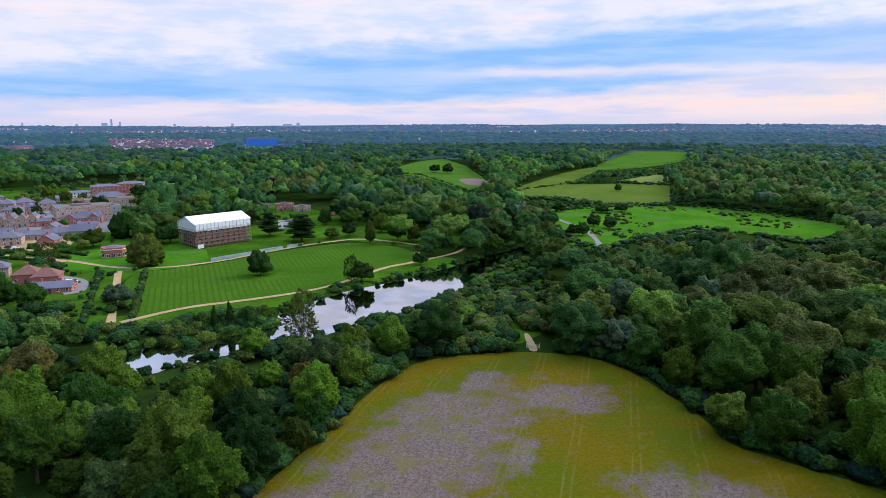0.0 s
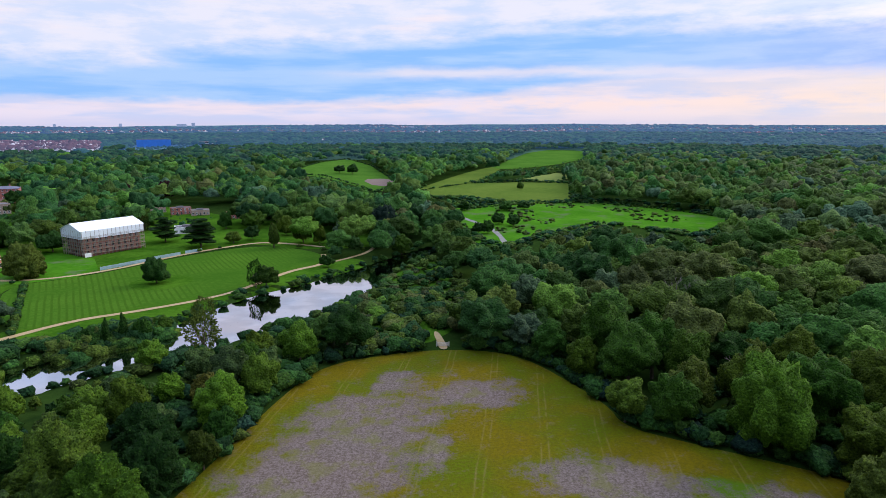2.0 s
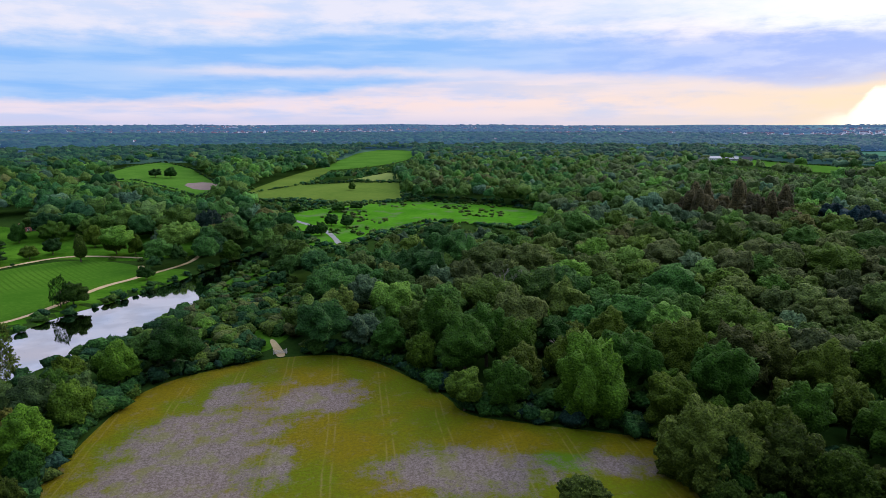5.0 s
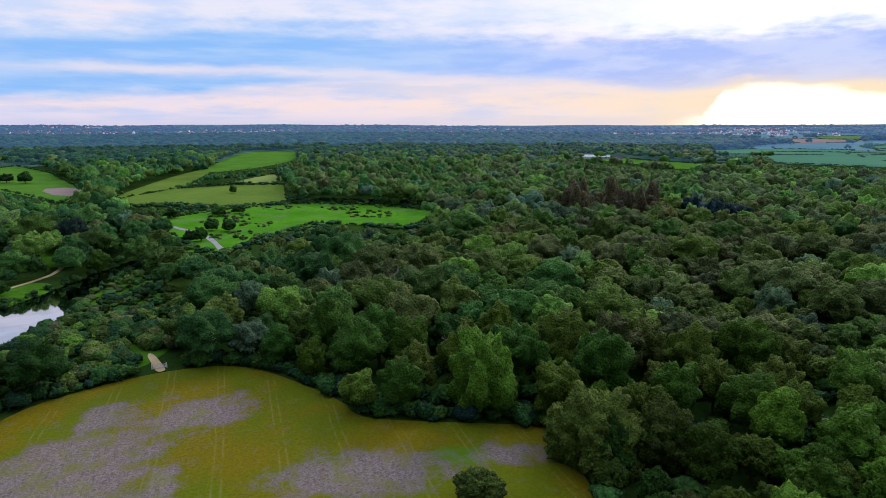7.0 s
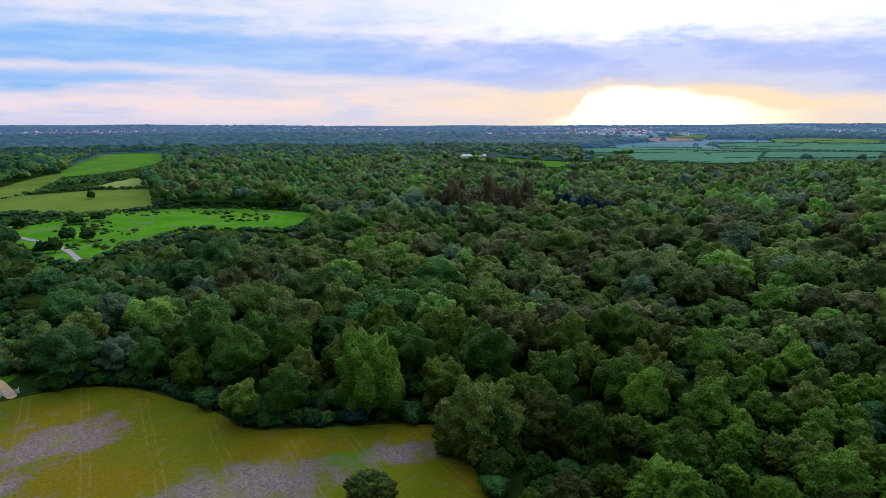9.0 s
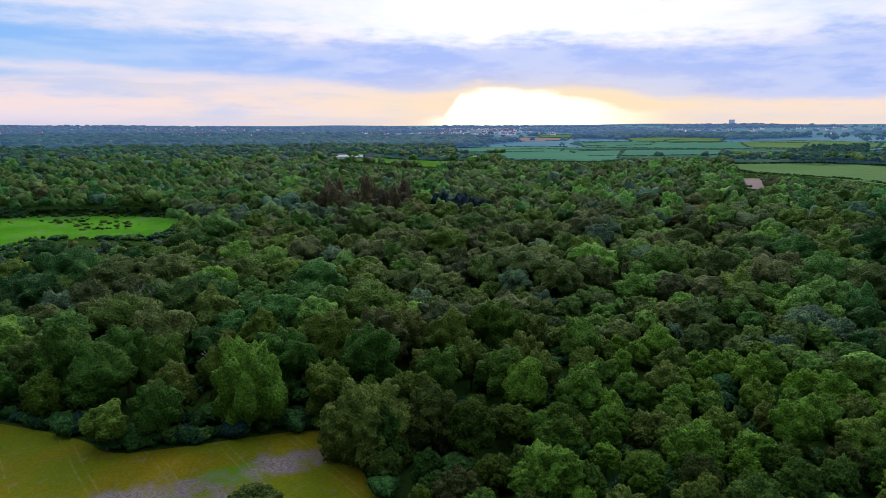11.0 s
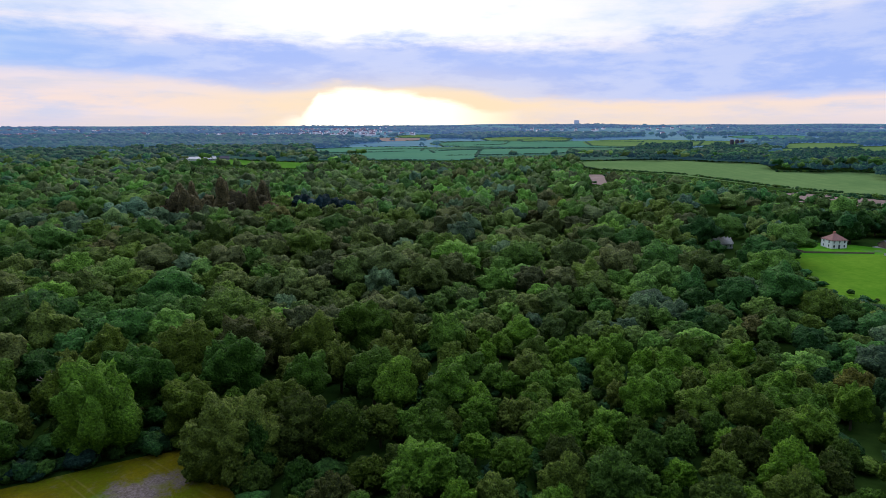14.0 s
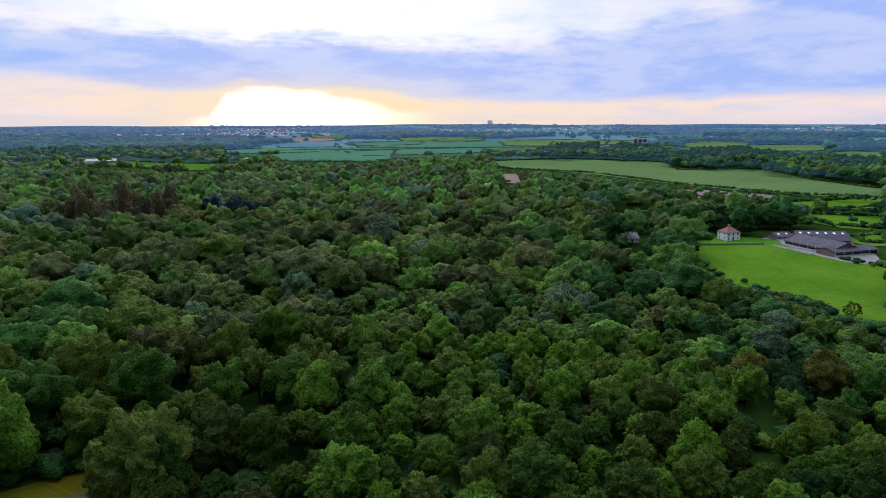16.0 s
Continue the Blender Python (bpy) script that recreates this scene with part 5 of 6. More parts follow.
sheet("farm_yard", [(402, -85), (386, -92), (355, -103), (340, -113), (336, -122), (357, -134), (395, -133), (404, -110)], M_ROAD, 0.12, "pale concrete farm yard", "yard", rounds=1)


def garden_wall(a, c, high, thick, mat, name, label, category):
    base = tagged(new(name), label, category)
    turn, w = math.degrees(math.atan2(c[1] - a[1], c[0] - a[0])), math.hypot(c[0] - a[0], c[1] - a[1])
    base.matrix_world = pose(*a, float(height(*a)), 0, 0, turn)
    n = max(2, round(w / 2.4))
    for i in range(n):
        part("panel", one_box(w * i / n + 0.05, -thick / 2, 0.05, w * (i + 1) / n - 0.05, thick / 2, high), mat, base)
    for i in range(n + 1):
        part("post", one_box(w * i / n - 0.06, -thick, 0, w * i / n + 0.06, thick, high + 0.12), mat, base)


garden_wall((376, -88), (353, -101), 1.2, 0.25, M_CONCRETE, "yard_wall", "pale concrete wall along the farm yard", "wall")
M_MESH = plain("grey_barrier", (0.24, 0.36, 0.38), 0.5, 0.4, 2.0)
for a, c in (((-115, 308), (-98, 327)), ((-97, 329), (-87, 339)), ((-85, 341), (-78, 347))):
    garden_wall(a, c, 1.7, 0.12, M_MESH, "site_fence", "grey-blue site fence panels beside the path", "fence")
for a, c in (((388, -37), (369, -51)), ((369, -51), (378, -84))):
    garden_wall(a, c, 1.1, 0.1, M_TIMBER, "paddock_fence", "weathered timber fence round the garden", "fence")


# skyline towers glow bluish: haze painted into their walls and glazing
M_WALLS["haze"] = hazy_glow(plain("hazy_concrete", (0.30, 0.30, 0.32), 0.9, 0.1, 0.05), (0.115, 0.165, 0.300))
M_DIM = hazy_glow(plain("hazy_glazing", (0.16, 0.16, 0.17), 0.9, 0.1, 0.05), (0.100, 0.150, 0.290))


def far_block(x, y, w, d, h, turn, wall, label, name="building", floors=3):
    base = tagged(new(name), label, "building")
    base.matrix_world = pose(x, y, float(height(x, y)), 0, 0, turn)
    part("wall", one_box(-w / 2, -d / 2, 0, w / 2, d / 2, h), M_WALLS[wall], base)
    part("roof", one_box(-w / 2 + 0.5, -d / 2 + 0.5, h + 0.004, w / 2 - 0.5, d / 2 - 0.5, h + 0.9), M_DIM if wall == "haze" else M_FLAT, base)
    for k in range(floors):
        z = h * (k + 0.4) / floors
        part("window_band", one_box(-w / 2 + 1, -d / 2 - 0.15, z, w / 2 - 1, -d / 2 - 0.02, z + h / floors * 0.42), M_DIM if wall == "haze" else M_PANE, base)


far_block(-430, 1530, 70, 40, 17, 16, "blue", "large bright blue sheeted building among distant trees", floors=0)
far_block(-325, 1600, 44, 20, 9, 12, "pale", "long pale office building among distant trees", floors=2)
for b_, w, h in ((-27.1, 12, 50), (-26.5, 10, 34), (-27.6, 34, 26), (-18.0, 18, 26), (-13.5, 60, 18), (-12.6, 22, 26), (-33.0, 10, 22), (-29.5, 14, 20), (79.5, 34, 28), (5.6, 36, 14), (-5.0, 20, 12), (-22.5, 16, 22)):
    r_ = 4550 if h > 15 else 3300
    far_block(r_ * math.sin(radians(b_)), r_ * math.cos(radians(b_)), w, 16, h, -b_, "haze", "hazy tower block on the far skyline", "tower_block", 4)
for i, (x, y, w, d) in enumerate(((790, 752, 26, 12), (806, 730, 18, 10), (775, 775, 20, 10), (822, 715, 14, 9))):
    house(x, y, w, d, 3.6, 6.6, -46 + 8 * (i % 2), "gable", "slate" if i % 2 else "white", "low farm shed with a pale roof in the vale", group="distant farm", tiles=M_CONCRETE if i < 2 else M_CORRUGATED, chimneys=0)
for i, (x, y, w, d) in enumerate(((1480, -40, 34, 14), (1470, -85, 26, 12))):
    house(x, y, w, d, 4.5, 7.5, -95 + 10 * i, "gable", "slate", "grey farm shed beside tall silos", group="distant silo farm", tiles=M_CORRUGATED, chimneys=0)


def silo(x, y):
    bm = bmesh.new()
    ring = lambda r, z: [(math.cos(k * math.pi / 8) * r, math.sin(k * math.pi / 8) * r, z) for k in range(16)]
    solid(bm, ring(4, 0), ring(4, 17))
    base = tagged(new("silo"), "tall grey cylindrical farm silo", "silo", "distant silo farm")
    base.matrix_world = pose(x, y, float(height(x, y)))
    part("drum", bm, M_CORRUGATED, base)
    part("cap", solid(bmesh.new(), ring(4.2, 17.004), ring(0.8, 19.5)), M_FLAT, base)


for dx in (0, 10, 20):
    silo(1490, -72 + dx)


def vehicle(x, y, turn, colour, label, tall=1.5, long=4.3):
    """A parked car or van: body, cabin glass and four wheels."""
    base = tagged(new("car" if tall < 1.8 else "van"), label, "vehicle")
    base.matrix_world = pose(x, y, float(height(x, y)) + 0.15, 0, 0, turn)
    paint = plain("car_paint", colour, 0.25, 0.5, 0.3, vary=0.05)
    bm = one_box(-long / 2, -0.88, 0.3, long / 2, 0.88, tall * 0.58)
    solid(bm, [(-long * 0.42, -0.82, tall * 0.58), (long * 0.28, -0.82, tall * 0.58), (long * 0.28, 0.82, tall * 0.58), (-long * 0.42, 0.82, tall * 0.58)],
          [(-long * 0.36, -0.7, tall), (long * 0.12, -0.7, tall), (long * 0.12, 0.7, tall), (-long * 0.36, 0.7, tall)])
    bmesh.ops.bevel(bm, geom=list(bm.edges), offset=0.06, segments=1)
    part("body", bm, paint, base)
    part("windscreen", solid(bmesh.new(), [(long * 0.285, -0.7, tall * 0.62), (long * 0.285, 0.7, tall * 0.62), (long * 0.14, 0.62, tall * 0.96), (long * 0.14, -0.62, tall * 0.96)],
                             [(long * 0.295, -0.7, tall * 0.62), (long * 0.295, 0.7, tall * 0.62), (long * 0.15, 0.62, tall * 0.97), (long * 0.15, -0.62, tall * 0.97)]), M_PANE, base)
    for sx in (-0.3, 0.3):
        for sy in (-0.86, 0.86):
            w = bmesh.new()
            solid(w, [(sx * long + math.cos(k * 0.785) * 0.33, sy - 0.1, 0.33 + math.sin(k * 0.785) * 0.33) for k in range(8)],
                  [(sx * long + math.cos(k * 0.785) * 0.33, sy + 0.1, 0.33 + math.sin(k * 0.785) * 0.33) for k in range(8)])
            part("wheel", w, M_FLAT, base)


vehicle(-158, 262, 20, (0.75, 0.75, 0.77), "white van parked outside a brick house", 2.1, 5.2)
for x, y, a, c, word in ((-234, 336, 30, (0.03, 0.03, 0.035), "black"), (-229, 334, 30, (0.7, 0.7, 0.72), "white"), (-222, 343, 60, (0.3, 0.31, 0.33), "grey"), (-246, 372, 20, (0.05, 0.08, 0.2), "blue"), (-241, 374, 20, (0.5, 0.5, 0.52), "silver")):
    vehicle(x, y, a, c, f"{word} car parked in the village court")
ribbon("road", [(-171, 275), (-157, 268), (-147, 250), (-152, 246)], 6, M_ROAD, 0.2, "grey drive beside brick houses")
ribbon("road", [(-235, 425), (-215, 398), (-200, 384), (-187, 373)], 5, M_ROAD, 0.2, "grey curved village road")
ribbon("path", [(-260, 330), (-215, 316), (-182, 306)], 2.6, M_PATH, 0.2, "sandy gravel path between hedges")
ribbon("path", [(-205, 322), (-196, 312), (-186, 304)], 3, M_PATH, 0.22, "sandy gravel path to the village")
sheet("court", [(-345, 480), (-300, 500), (-240, 455), (-205, 405), (-205, 385), (-250, 375), (-290, 395), (-330, 430)], M_ROAD, 0.07, "pale paved lanes between the village houses", "road", rounds=1)
sheet("court", [(-262, 322), (-210, 330), (-205, 350), (-225, 372), (-275, 370)], M_PATH, 0.1, "pale gravel court between houses", "yard", rounds=1)

# ---------------------------------------------------------------- trees that stand by themselves
def tiered(seed):
    """A cedar's crown: flat plates of foliage, one above the other."""
    vs, fs, n0 = [], [], 0
    for k, (z, w) in enumerate(((3.8, 5.4), (5.8, 6.4), (7.8, 6.2), (9.8, 5.4), (11.6, 4.4), (13.0, 2.8))):
        v, f = crown_arrays(seed + k, 8, 450, 0.34, w, w * 0.16, z, 2, 60, 0.8, low=-2)
        vs.append(v + (0.9 * math.sin(k * 2.1), 0.9 * math.cos(k * 1.7), 0)), fs.append(f + n0)
        n0 += len(v)
    return np.vstack(vs), np.vstack(fs)


BIG.append(tiered(300))
BIG.append(crown_arrays(320, 22, 1100, 0.30, 3.1, 7.2, 7.4, 2, 90, 0.6, 0.8))
BIG.append(crown_arrays(330, 14, 2600, 0.26, 5.0, 6.6, 7.8, 4, 120, 0.9, ragged=0.08, open_=0.8))
BIG.append(crown_arrays(340, 16, 2100, 0.25, 6.0, 7.6, 7.0, 4, 200, 0.85, ragged=0.05))
CEDAR, SPIRE, THIN, BROAD = 6, 7, 8, 9
LEVELS += [1.0, 0.03, 0.90]
for x, y, tall, wide, form, level, label in (
        (-82, 278, 11.5, 1.0, 1, 1, "dark green lone tree in a ring of rough grass"), (-35, 265, 9.0, 1.1, 2, 3, "round bushy tree on the lake bank"),
        (-39, 264, 12.0, 0.6, THIN, 2, "thin sparse tree on the lake bank"), (-41, 351, 14.5, 1.0, SPIRE, 7, "narrow upright bright green tree on the lawn"),
        (-104, 376, 15.0, 1.0, CEDAR, 1, "dark cedar with flat tiers beside the mansion"), (-81, 359, 16.5, 1.15, CEDAR, 1, "broad dark cedar with flat tiers on the lawn"),
        (-143, 299, 15.0, 1.1, BROAD, 13, "large pale olive tree beside the pavilion"), (-150, 481, 10.0, 1.1, 2, 11, "dark purple copper beech"),
        (-178, 555, 15.0, 1.0, 4, 11, "dark purple copper beech"), (-156, 576, 16.0, 1.0, 1, 11, "dark purple copper beech"),
       
        (-11, 299, 6.0, 1.1, 2, 2, "round bush beside the gravel path"), (-45, 193, 12.5, 0.95, 8, 13, "tall open bright green tree before the lake"),
        (-52, 227, 9.5, 0.9, THIN, 13, "pale young tree beside the lake path"), (165, 598, 7.5, 1.0, 0, 3, "small lone tree in a hay field"),
        (6, 792, 13.0, 1.1, 0, 1, "dark round tree in a hill field"), (-10, 808, 10.0, 1.4, 2, 1, "low dark tree in a hill field"),
       
        (0, 344, 11.0, 1.0, 8, 5, "sparse tree by the lake head"),
        (21, 383, 18.0, 0.9, 1, 12, "tall dark evergreen tree"),
       
       
        (-128, 420, 14.0, 1.0, 4, 3, "tree behind the mansion"),
        (88, 79, 16.0, 1.08, BROAD, 13, "great rounded olive-green oak at the field corner"), (62, 82, 6.0, 1.6, 4, 13, "olive-green oak standing in the field"),
        (84, 109, 20.5, 0.85, 1, 8, "tall bright green lime at the wood's edge"), (97, 70, 14.0, 1.1, 4, 5, "rounded oak behind the great oak"),
        (-189, 371, 14.5, 1.1, BROAD, 2, "great spreading dark green tree between village and mansion"), (-176, 378, 14.0, 1.1, 4, 2, "dark green tree between village and mansion"), (-191, 341, 10.0, 1.25, 2, 4, "round green tree beside the village road"),
        (-155, 355, 11.2, 1.15, 0, 1, "dark green tree beside the mansion"), (-223, 478, 15.5, 0.9, 1, 3, "tall green tree behind the flats"), (-197, 448, 12.2, 1.25, 4, 2, "dark round tree behind the mansion"),
        (-185, 457, 13.4, 1.3, 0, 3, "round green tree behind the mansion"), (-175, 485, 15.0, 1.2, BROAD, 2, "great spreading green tree behind the mansion"), (-173, 436, 10.5, 1.3, 2, 1, "low dark spreading tree behind the mansion"),
        (-160, 425, 10.5, 1.5, 4, 1, "dark round tree behind the mansion"), (-150, 440, 12.0, 1.4, 0, 2, "dark round tree behind the mansion"), (-126, 414, 9.8, 0.8, 8, 6, "yellow-green young tree behind the mansion"),
        (-60, 415, 11.7, 1.35, 4, 3, "full park tree behind the lawn"), (-56, 375, 8.6, 1.0, 2, 1, "round dark green tree on the lawn edge"), (-65, 367, 7.2, 1.3, 0, 7, "bright green bushy tree on the lawn edge"),
        (-38, 388, 12.2, 0.95, 1, 4, "full park tree behind the lawn"), (-26, 364, 13.4, 0.9, 4, 5, "olive park tree behind the lawn"), (-17, 359, 11.0, 0.8, 1, 4, "olive park tree behind the lawn"),
        (-1, 364, 13.7, 1.2, 0, 5, "broad olive park tree behind the lawn"), (20, 345, 7.8, 1.1, 2, 10, "brownish bushy tree by the lake head"), (27, 330, 10.0, 1.15, 4, 3, "round green tree by the lake head"),
        (-78, 417, 11.4, 0.85, 1, 2, "slender dark park tree"), (78, 375, 7.2, 1.1, 2, 1, "dark round tree beside the meadow track"), (84, 376, 8.4, 1.0, 0, 2, "dark round tree beside the meadow track"),
        (65, 390, 8.8, 0.95, 4, 2, "dark tree beside the meadow track"), (87, 472, 7.0, 1.3, 2, 2, "low spreading dark tree on the meadow edge"), (98, 408, 7.8, 1.2, 4, 1, "dark round tree on the meadow"),
        (106, 399, 8.0, 1.25, 0, 1, "dark round tree on the meadow"), (118, 466, 6.5, 1.6, 4, 2, "low dark tree on the meadow edge"), (133, 470, 6.0, 1.6, 2, 2, "low dark tree on the meadow edge"),
        (-48, 436, 13.0, 1.3, 0, 2, "full dark tree behind the park"), (-30, 425, 13.0, 1.2, 4, 3, "full dark tree behind the park"), (-10, 410, 13.5, 1.2, 1, 3, "full green tree behind the park"),
        (-205, 400, 8.0, 1.2, 2, 3, "round green tree beside the village road"), (-148, 402, 10.0, 1.3, 0, 1, "dark tree behind the mansion"), (-137, 398, 9.0, 1.2, 4, 2, "dark tree behind the mansion"),
        (-55, 176, 8.5, 1.1, 4, 8, "round bright green tree on the lake shore"), (-71, 203, 11.5, 0.6, SPIRE, 2, "slim dark poplar on the lake island"), (-75, 200, 10.5, 0.6, SPIRE, 2, "slim dark poplar on the lake island"),
        (-66, 205, 9.5, 0.7, 1, 2, "dark alder on the lake island"), (-17, 179, 9.5, 1.0, 0, 3, "round green tree between field and lake"), (-26, 174, 10.0, 1.0, 4, 4, "round green tree between field and lake"),
        (-80, 198, 6.5, 1.2, 2, 2, "low green willow on the lake island"), (-62, 211, 6.5, 1.1, 4, 3, "low green willow on the lake island"),
        (-190, 300, 11.0, 0.9, 8, 13, "pale olive tree by the garden hedges"),
        (-168, 232, 10.0, 1.3, BROAD, 2, "broad dark green oak below the brick houses"), (-152, 226, 9.5, 1.3, 0, 2, "broad dark green oak below the brick houses"),
       
       
        (-225, 480, 13.0, 1.1, 0, 5, "yellow-green tree beside the flats"), (-240, 520, 14.0, 1.0, 4, 4, "green tree among brick houses"), (-255, 470, 12.0, 1.0, 2, 2, "green tree among the village houses"),
        (-290, 430, 9.0, 0.9, 1, 1, "small dark tree in a village court"), (-283, 440, 10.0, 0.8, 8, 1, "small dark pine in a village court"), (-330, 530, 12.0, 1.0, 0, 4, "green tree beyond the village"),
        (-310, 520, 10.0, 1.0, 4, 5, "yellow-green tree beyond the village"), (-262, 545, 12.0, 1.0, 2, 2, "dark tree beside brick flats"), (-206, 545, 13.0, 1.0, 1, 3, "tree beside gabled houses"),
        (418, -38, 14, 1.1, 0, 1, "dark tree in the belt behind the farmhouse"),
        (412, -48, 15, 1.0, 4, 2, "dark tree in the belt behind the farmhouse"),
        (425, -55, 16, 1.1, 1, 1, "dark tree in the belt behind the farmhouse"),
        (430, -66, 15, 1.1, 2, 2, "dark tree in the belt behind the farmhouse"),
        (424, -76, 16, 1.0, 0, 1, "dark tree in the belt behind the farmhouse"),
        (430, -86, 15, 1.1, 4, 1, "dark tree in the belt behind the farmhouse"),
        (436, -96, 14, 1.1, 1, 2, "dark tree in the belt behind the farmhouse"),
        (428, -104, 13, 1.1, 2, 1, "dark tree in the belt behind the farmhouse"),
        (440, -112, 13, 1.1, 0, 2, "dark tree in the belt behind the farmhouse"),
        (405, -28, 13, 1.1, 2, 2, "dark tree in the belt behind the farmhouse"),
        (398, -18, 12, 1.1, 0, 3, "dark tree in the belt behind the farmhouse"),
        (385, -50, 7.0, 1.0, 2, 2, "round garden tree beside the farmhouse"), (242, -84, 5.5, 1.1, 8, 10, "brownish thorn tree at the pasture edge"),
        (400, -6, 9.0, 1.0, 4, 2, "green tree behind the cottage"), (405, -78, 13.0, 1.1, 0, 1, "dark tree behind the farmhouse")):
    tree(x, y, float(height(x, y)) - (0.06 if form in (CEDAR, SPIRE) else 0.2) * tall, tall * (1.06 if form in (CEDAR, SPIRE) else 1.2), wide, form, LEVELS[level], (x * 37 + y * 11) % 360, label, group="park and farm trees")


def dead_tree(x, y, tall):
    """A leafless pale tree, its limbs forking three times."""
    rnd = random.Random(8)
    base = tagged(new("dead_tree"), "bleached leafless dead tree in the wood", "tree")
    base.matrix_world = pose(x, y, float(height(x, y)))
    bone = plain("bleached_wood", (0.24, 0.20, 0.19), 0.9, 0.1, 2.0)
    bm = bmesh.new()

    def limb(a, way_, long, r, left):
        c = a + way_ * long
        s = way_.orthogonal().normalized()
        t_ = way_.cross(s)
        lo, hi = ([bm.verts.new(p + (s * math.cos(k * 1.2566) + t_ * math.sin(k * 1.2566)) * q) for k in range(5)] for p, q in ((a, r), (c, r * 0.6)))
        for k in range(5):
            bm.faces.new((lo[k], lo[(k + 1) % 5], hi[(k + 1) % 5], hi[k]))
        if left:
            for _ in range(3):
                limb(c, (way_ + Vector((rnd.uniform(-1, 1), rnd.uniform(-1, 1), rnd.uniform(-0.1, 0.7))) * 0.8).normalized(), long * (0.28 if left == 4 else rnd.uniform(0.5, 0.75)), r * 0.6, left - 1)
    limb(Vector((0, 0, -0.5)), Vector((0.05, 0, 1)).normalized(), tall * 0.62, 0.38, 4)
    part("trunk", bm, bone, base)


dead_tree(101, 178, 20.0)
dead_tree(90, 128, 14.0)


def field_gate(x, y, turn):
    """A pale field gate between two posts in the gap of the hedge."""
    base = tagged(new("field_gate"), "pale wooden field gate in a hedge gap", "gate")
    base.matrix_world = pose(x, y, float(height(x, y)), 0, 0, turn)
    grey = plain("silvered_timber", (0.50, 0.46, 0.42), 0.9, 0.1, 3.0)
    for u in (-1.9, 1.9):
        part("post", one_box(u - 0.11, -0.11, -0.3, u + 0.11, 0.11, 1.6), grey, base)
    for z in (0.25, 0.5, 0.78, 1.1):
        part("rail", one_box(-1.75, -0.04, z, 1.75, 0.04, z + 0.11), grey, base)
    for u in (-1.7, 1.6):
        part("stile", one_box(u, -0.06, 0.2, u + 0.1, -0.045, 1.25), grey, base)


field_gate(27, 182, -8)
sheet("rough_patch", [(-92, 272), (-80, 264), (-68, 272), (-68, 288), (-82, 294), (-94, 284)], M_ROUGH, 0.17, "ring of long grass round a lone tree", "ground")
sheet("bare_patch", [(25.6, 179), (28.4, 179), (28.2, 186), (27.6, 196), (25.8, 196), (25.8, 186)], M_PATH, 0.16, "trodden pale earth at the field gate", "ground", rounds=2)

# ---------------------------------------------------------------- shrubs, hedges and the far town
THIN = [in_metres(crown_arrays(410 + i, 5, 36, 0.38, 2.4, 1.8, 1.3, 0, 0, ragged=0.08), 3.0) for i in range(6)]
BUSH = [in_metres(crown_arrays(400 + i, 5, 56, 0.30, 2.4, 1.8, 1.3, 1, 0, ragged=0.08), 3.0) for i in range(6)]
SOFT = []
for i in range(5):
    v, f = lump_arrays(440 + i, 0)
    SOFT.append((v * (0.75, 0.75, 0.55) + (0, 0, 0.42), f))
BLOB = []
for i in range(5):
    v, f = lump_arrays(420 + i, 1)
    BLOB.append((v * (0.62, 0.62, 0.55) + (0, 0, 0.42), f))


def edge_points(outline, gap, spread, rng_):
    pts = []
    for (ax, ay), (bx, by) in zip(outline, outline[1:] + outline[:1]):
        n = max(1, int(math.hypot(bx - ax, by - ay) / gap))
        for i in range(n):
            k = (i + rng_.random()) / n
            pts.append((ax + (bx - ax) * k + rng_.gauss(0, spread), ay + (by - ay) * k + rng_.gauss(0, spread)))
    return pts


def shrubs(name, pts, low, high, label, seed, bases, mat=None, keep_off=(), tints=(0.12, 0.5), wide=1.0):
    """Shrubs at those points of the plan, in one mesh."""
    p = np.array(pts)
    ok = np.ones(len(p), bool)
    for poly in keep_off:
        ok &= ~inside(poly, p[:, 0], p[:, 1])
    p = p[ok]
    r = np.random.default_rng(seed)
    h = r.uniform(low, high, len(p))
    joined(name, bases, mat or M_LEAF, p[:, 0], p[:, 1], height(p[:, 0], p[:, 1]) - 0.15, h, h * wide * r.uniform(0.85, 1.3, len(p)), r.uniform(*tints, len(p)), seed, label)


rnd = random.Random(21)
banks = []
for (ax, ay), (bx, by), wa, wb in zip(RIVER_LINE, RIVER_LINE[1:], RIVER_HALF, RIVER_HALF[1:]):
    dx, dy = bx - ax, by - ay
    ln = math.hypot(dx, dy)
    for i in range(int(ln / 1.6)):
        k, side = rnd.random(), rnd.choice((-1, 1))
        off_ = (wa + (wb - wa) * k) * rnd.uniform(0.98, 1.3) * side
        banks.append((ax + dx * k - dy / ln * off_, ay + dy * k + dx / ln * off_))
shrubs("bank_shrubs", banks, 1.0, 3.2, "low green shrubs along the lake banks", 31, BUSH)
islet = [(rnd.uniform(-90, -56), rnd.uniform(188, 216)) for _ in range(260)]
shrubs("island_scrub", [q for q in islet if inside(ISLAND, *q)], 3.6, 6.0, "dense green scrub covering the lake island", 45, BUSH, tints=(0.14, 0.6))
zone = [(rnd.uniform(-15, 60), rnd.uniform(175, 320)) for _ in range(760)]
zone = [q for q in zone if inside(SCRUB, *q) and lie(*q) > 1.2 and not inside(GATE_GAP, *q)]
shrubs("scrub", [q for q in zone if q[1] < 240], 1.5, 5.5, "tangled green scrub between field and lake", 32, BUSH, tints=(0.14, 0.8))
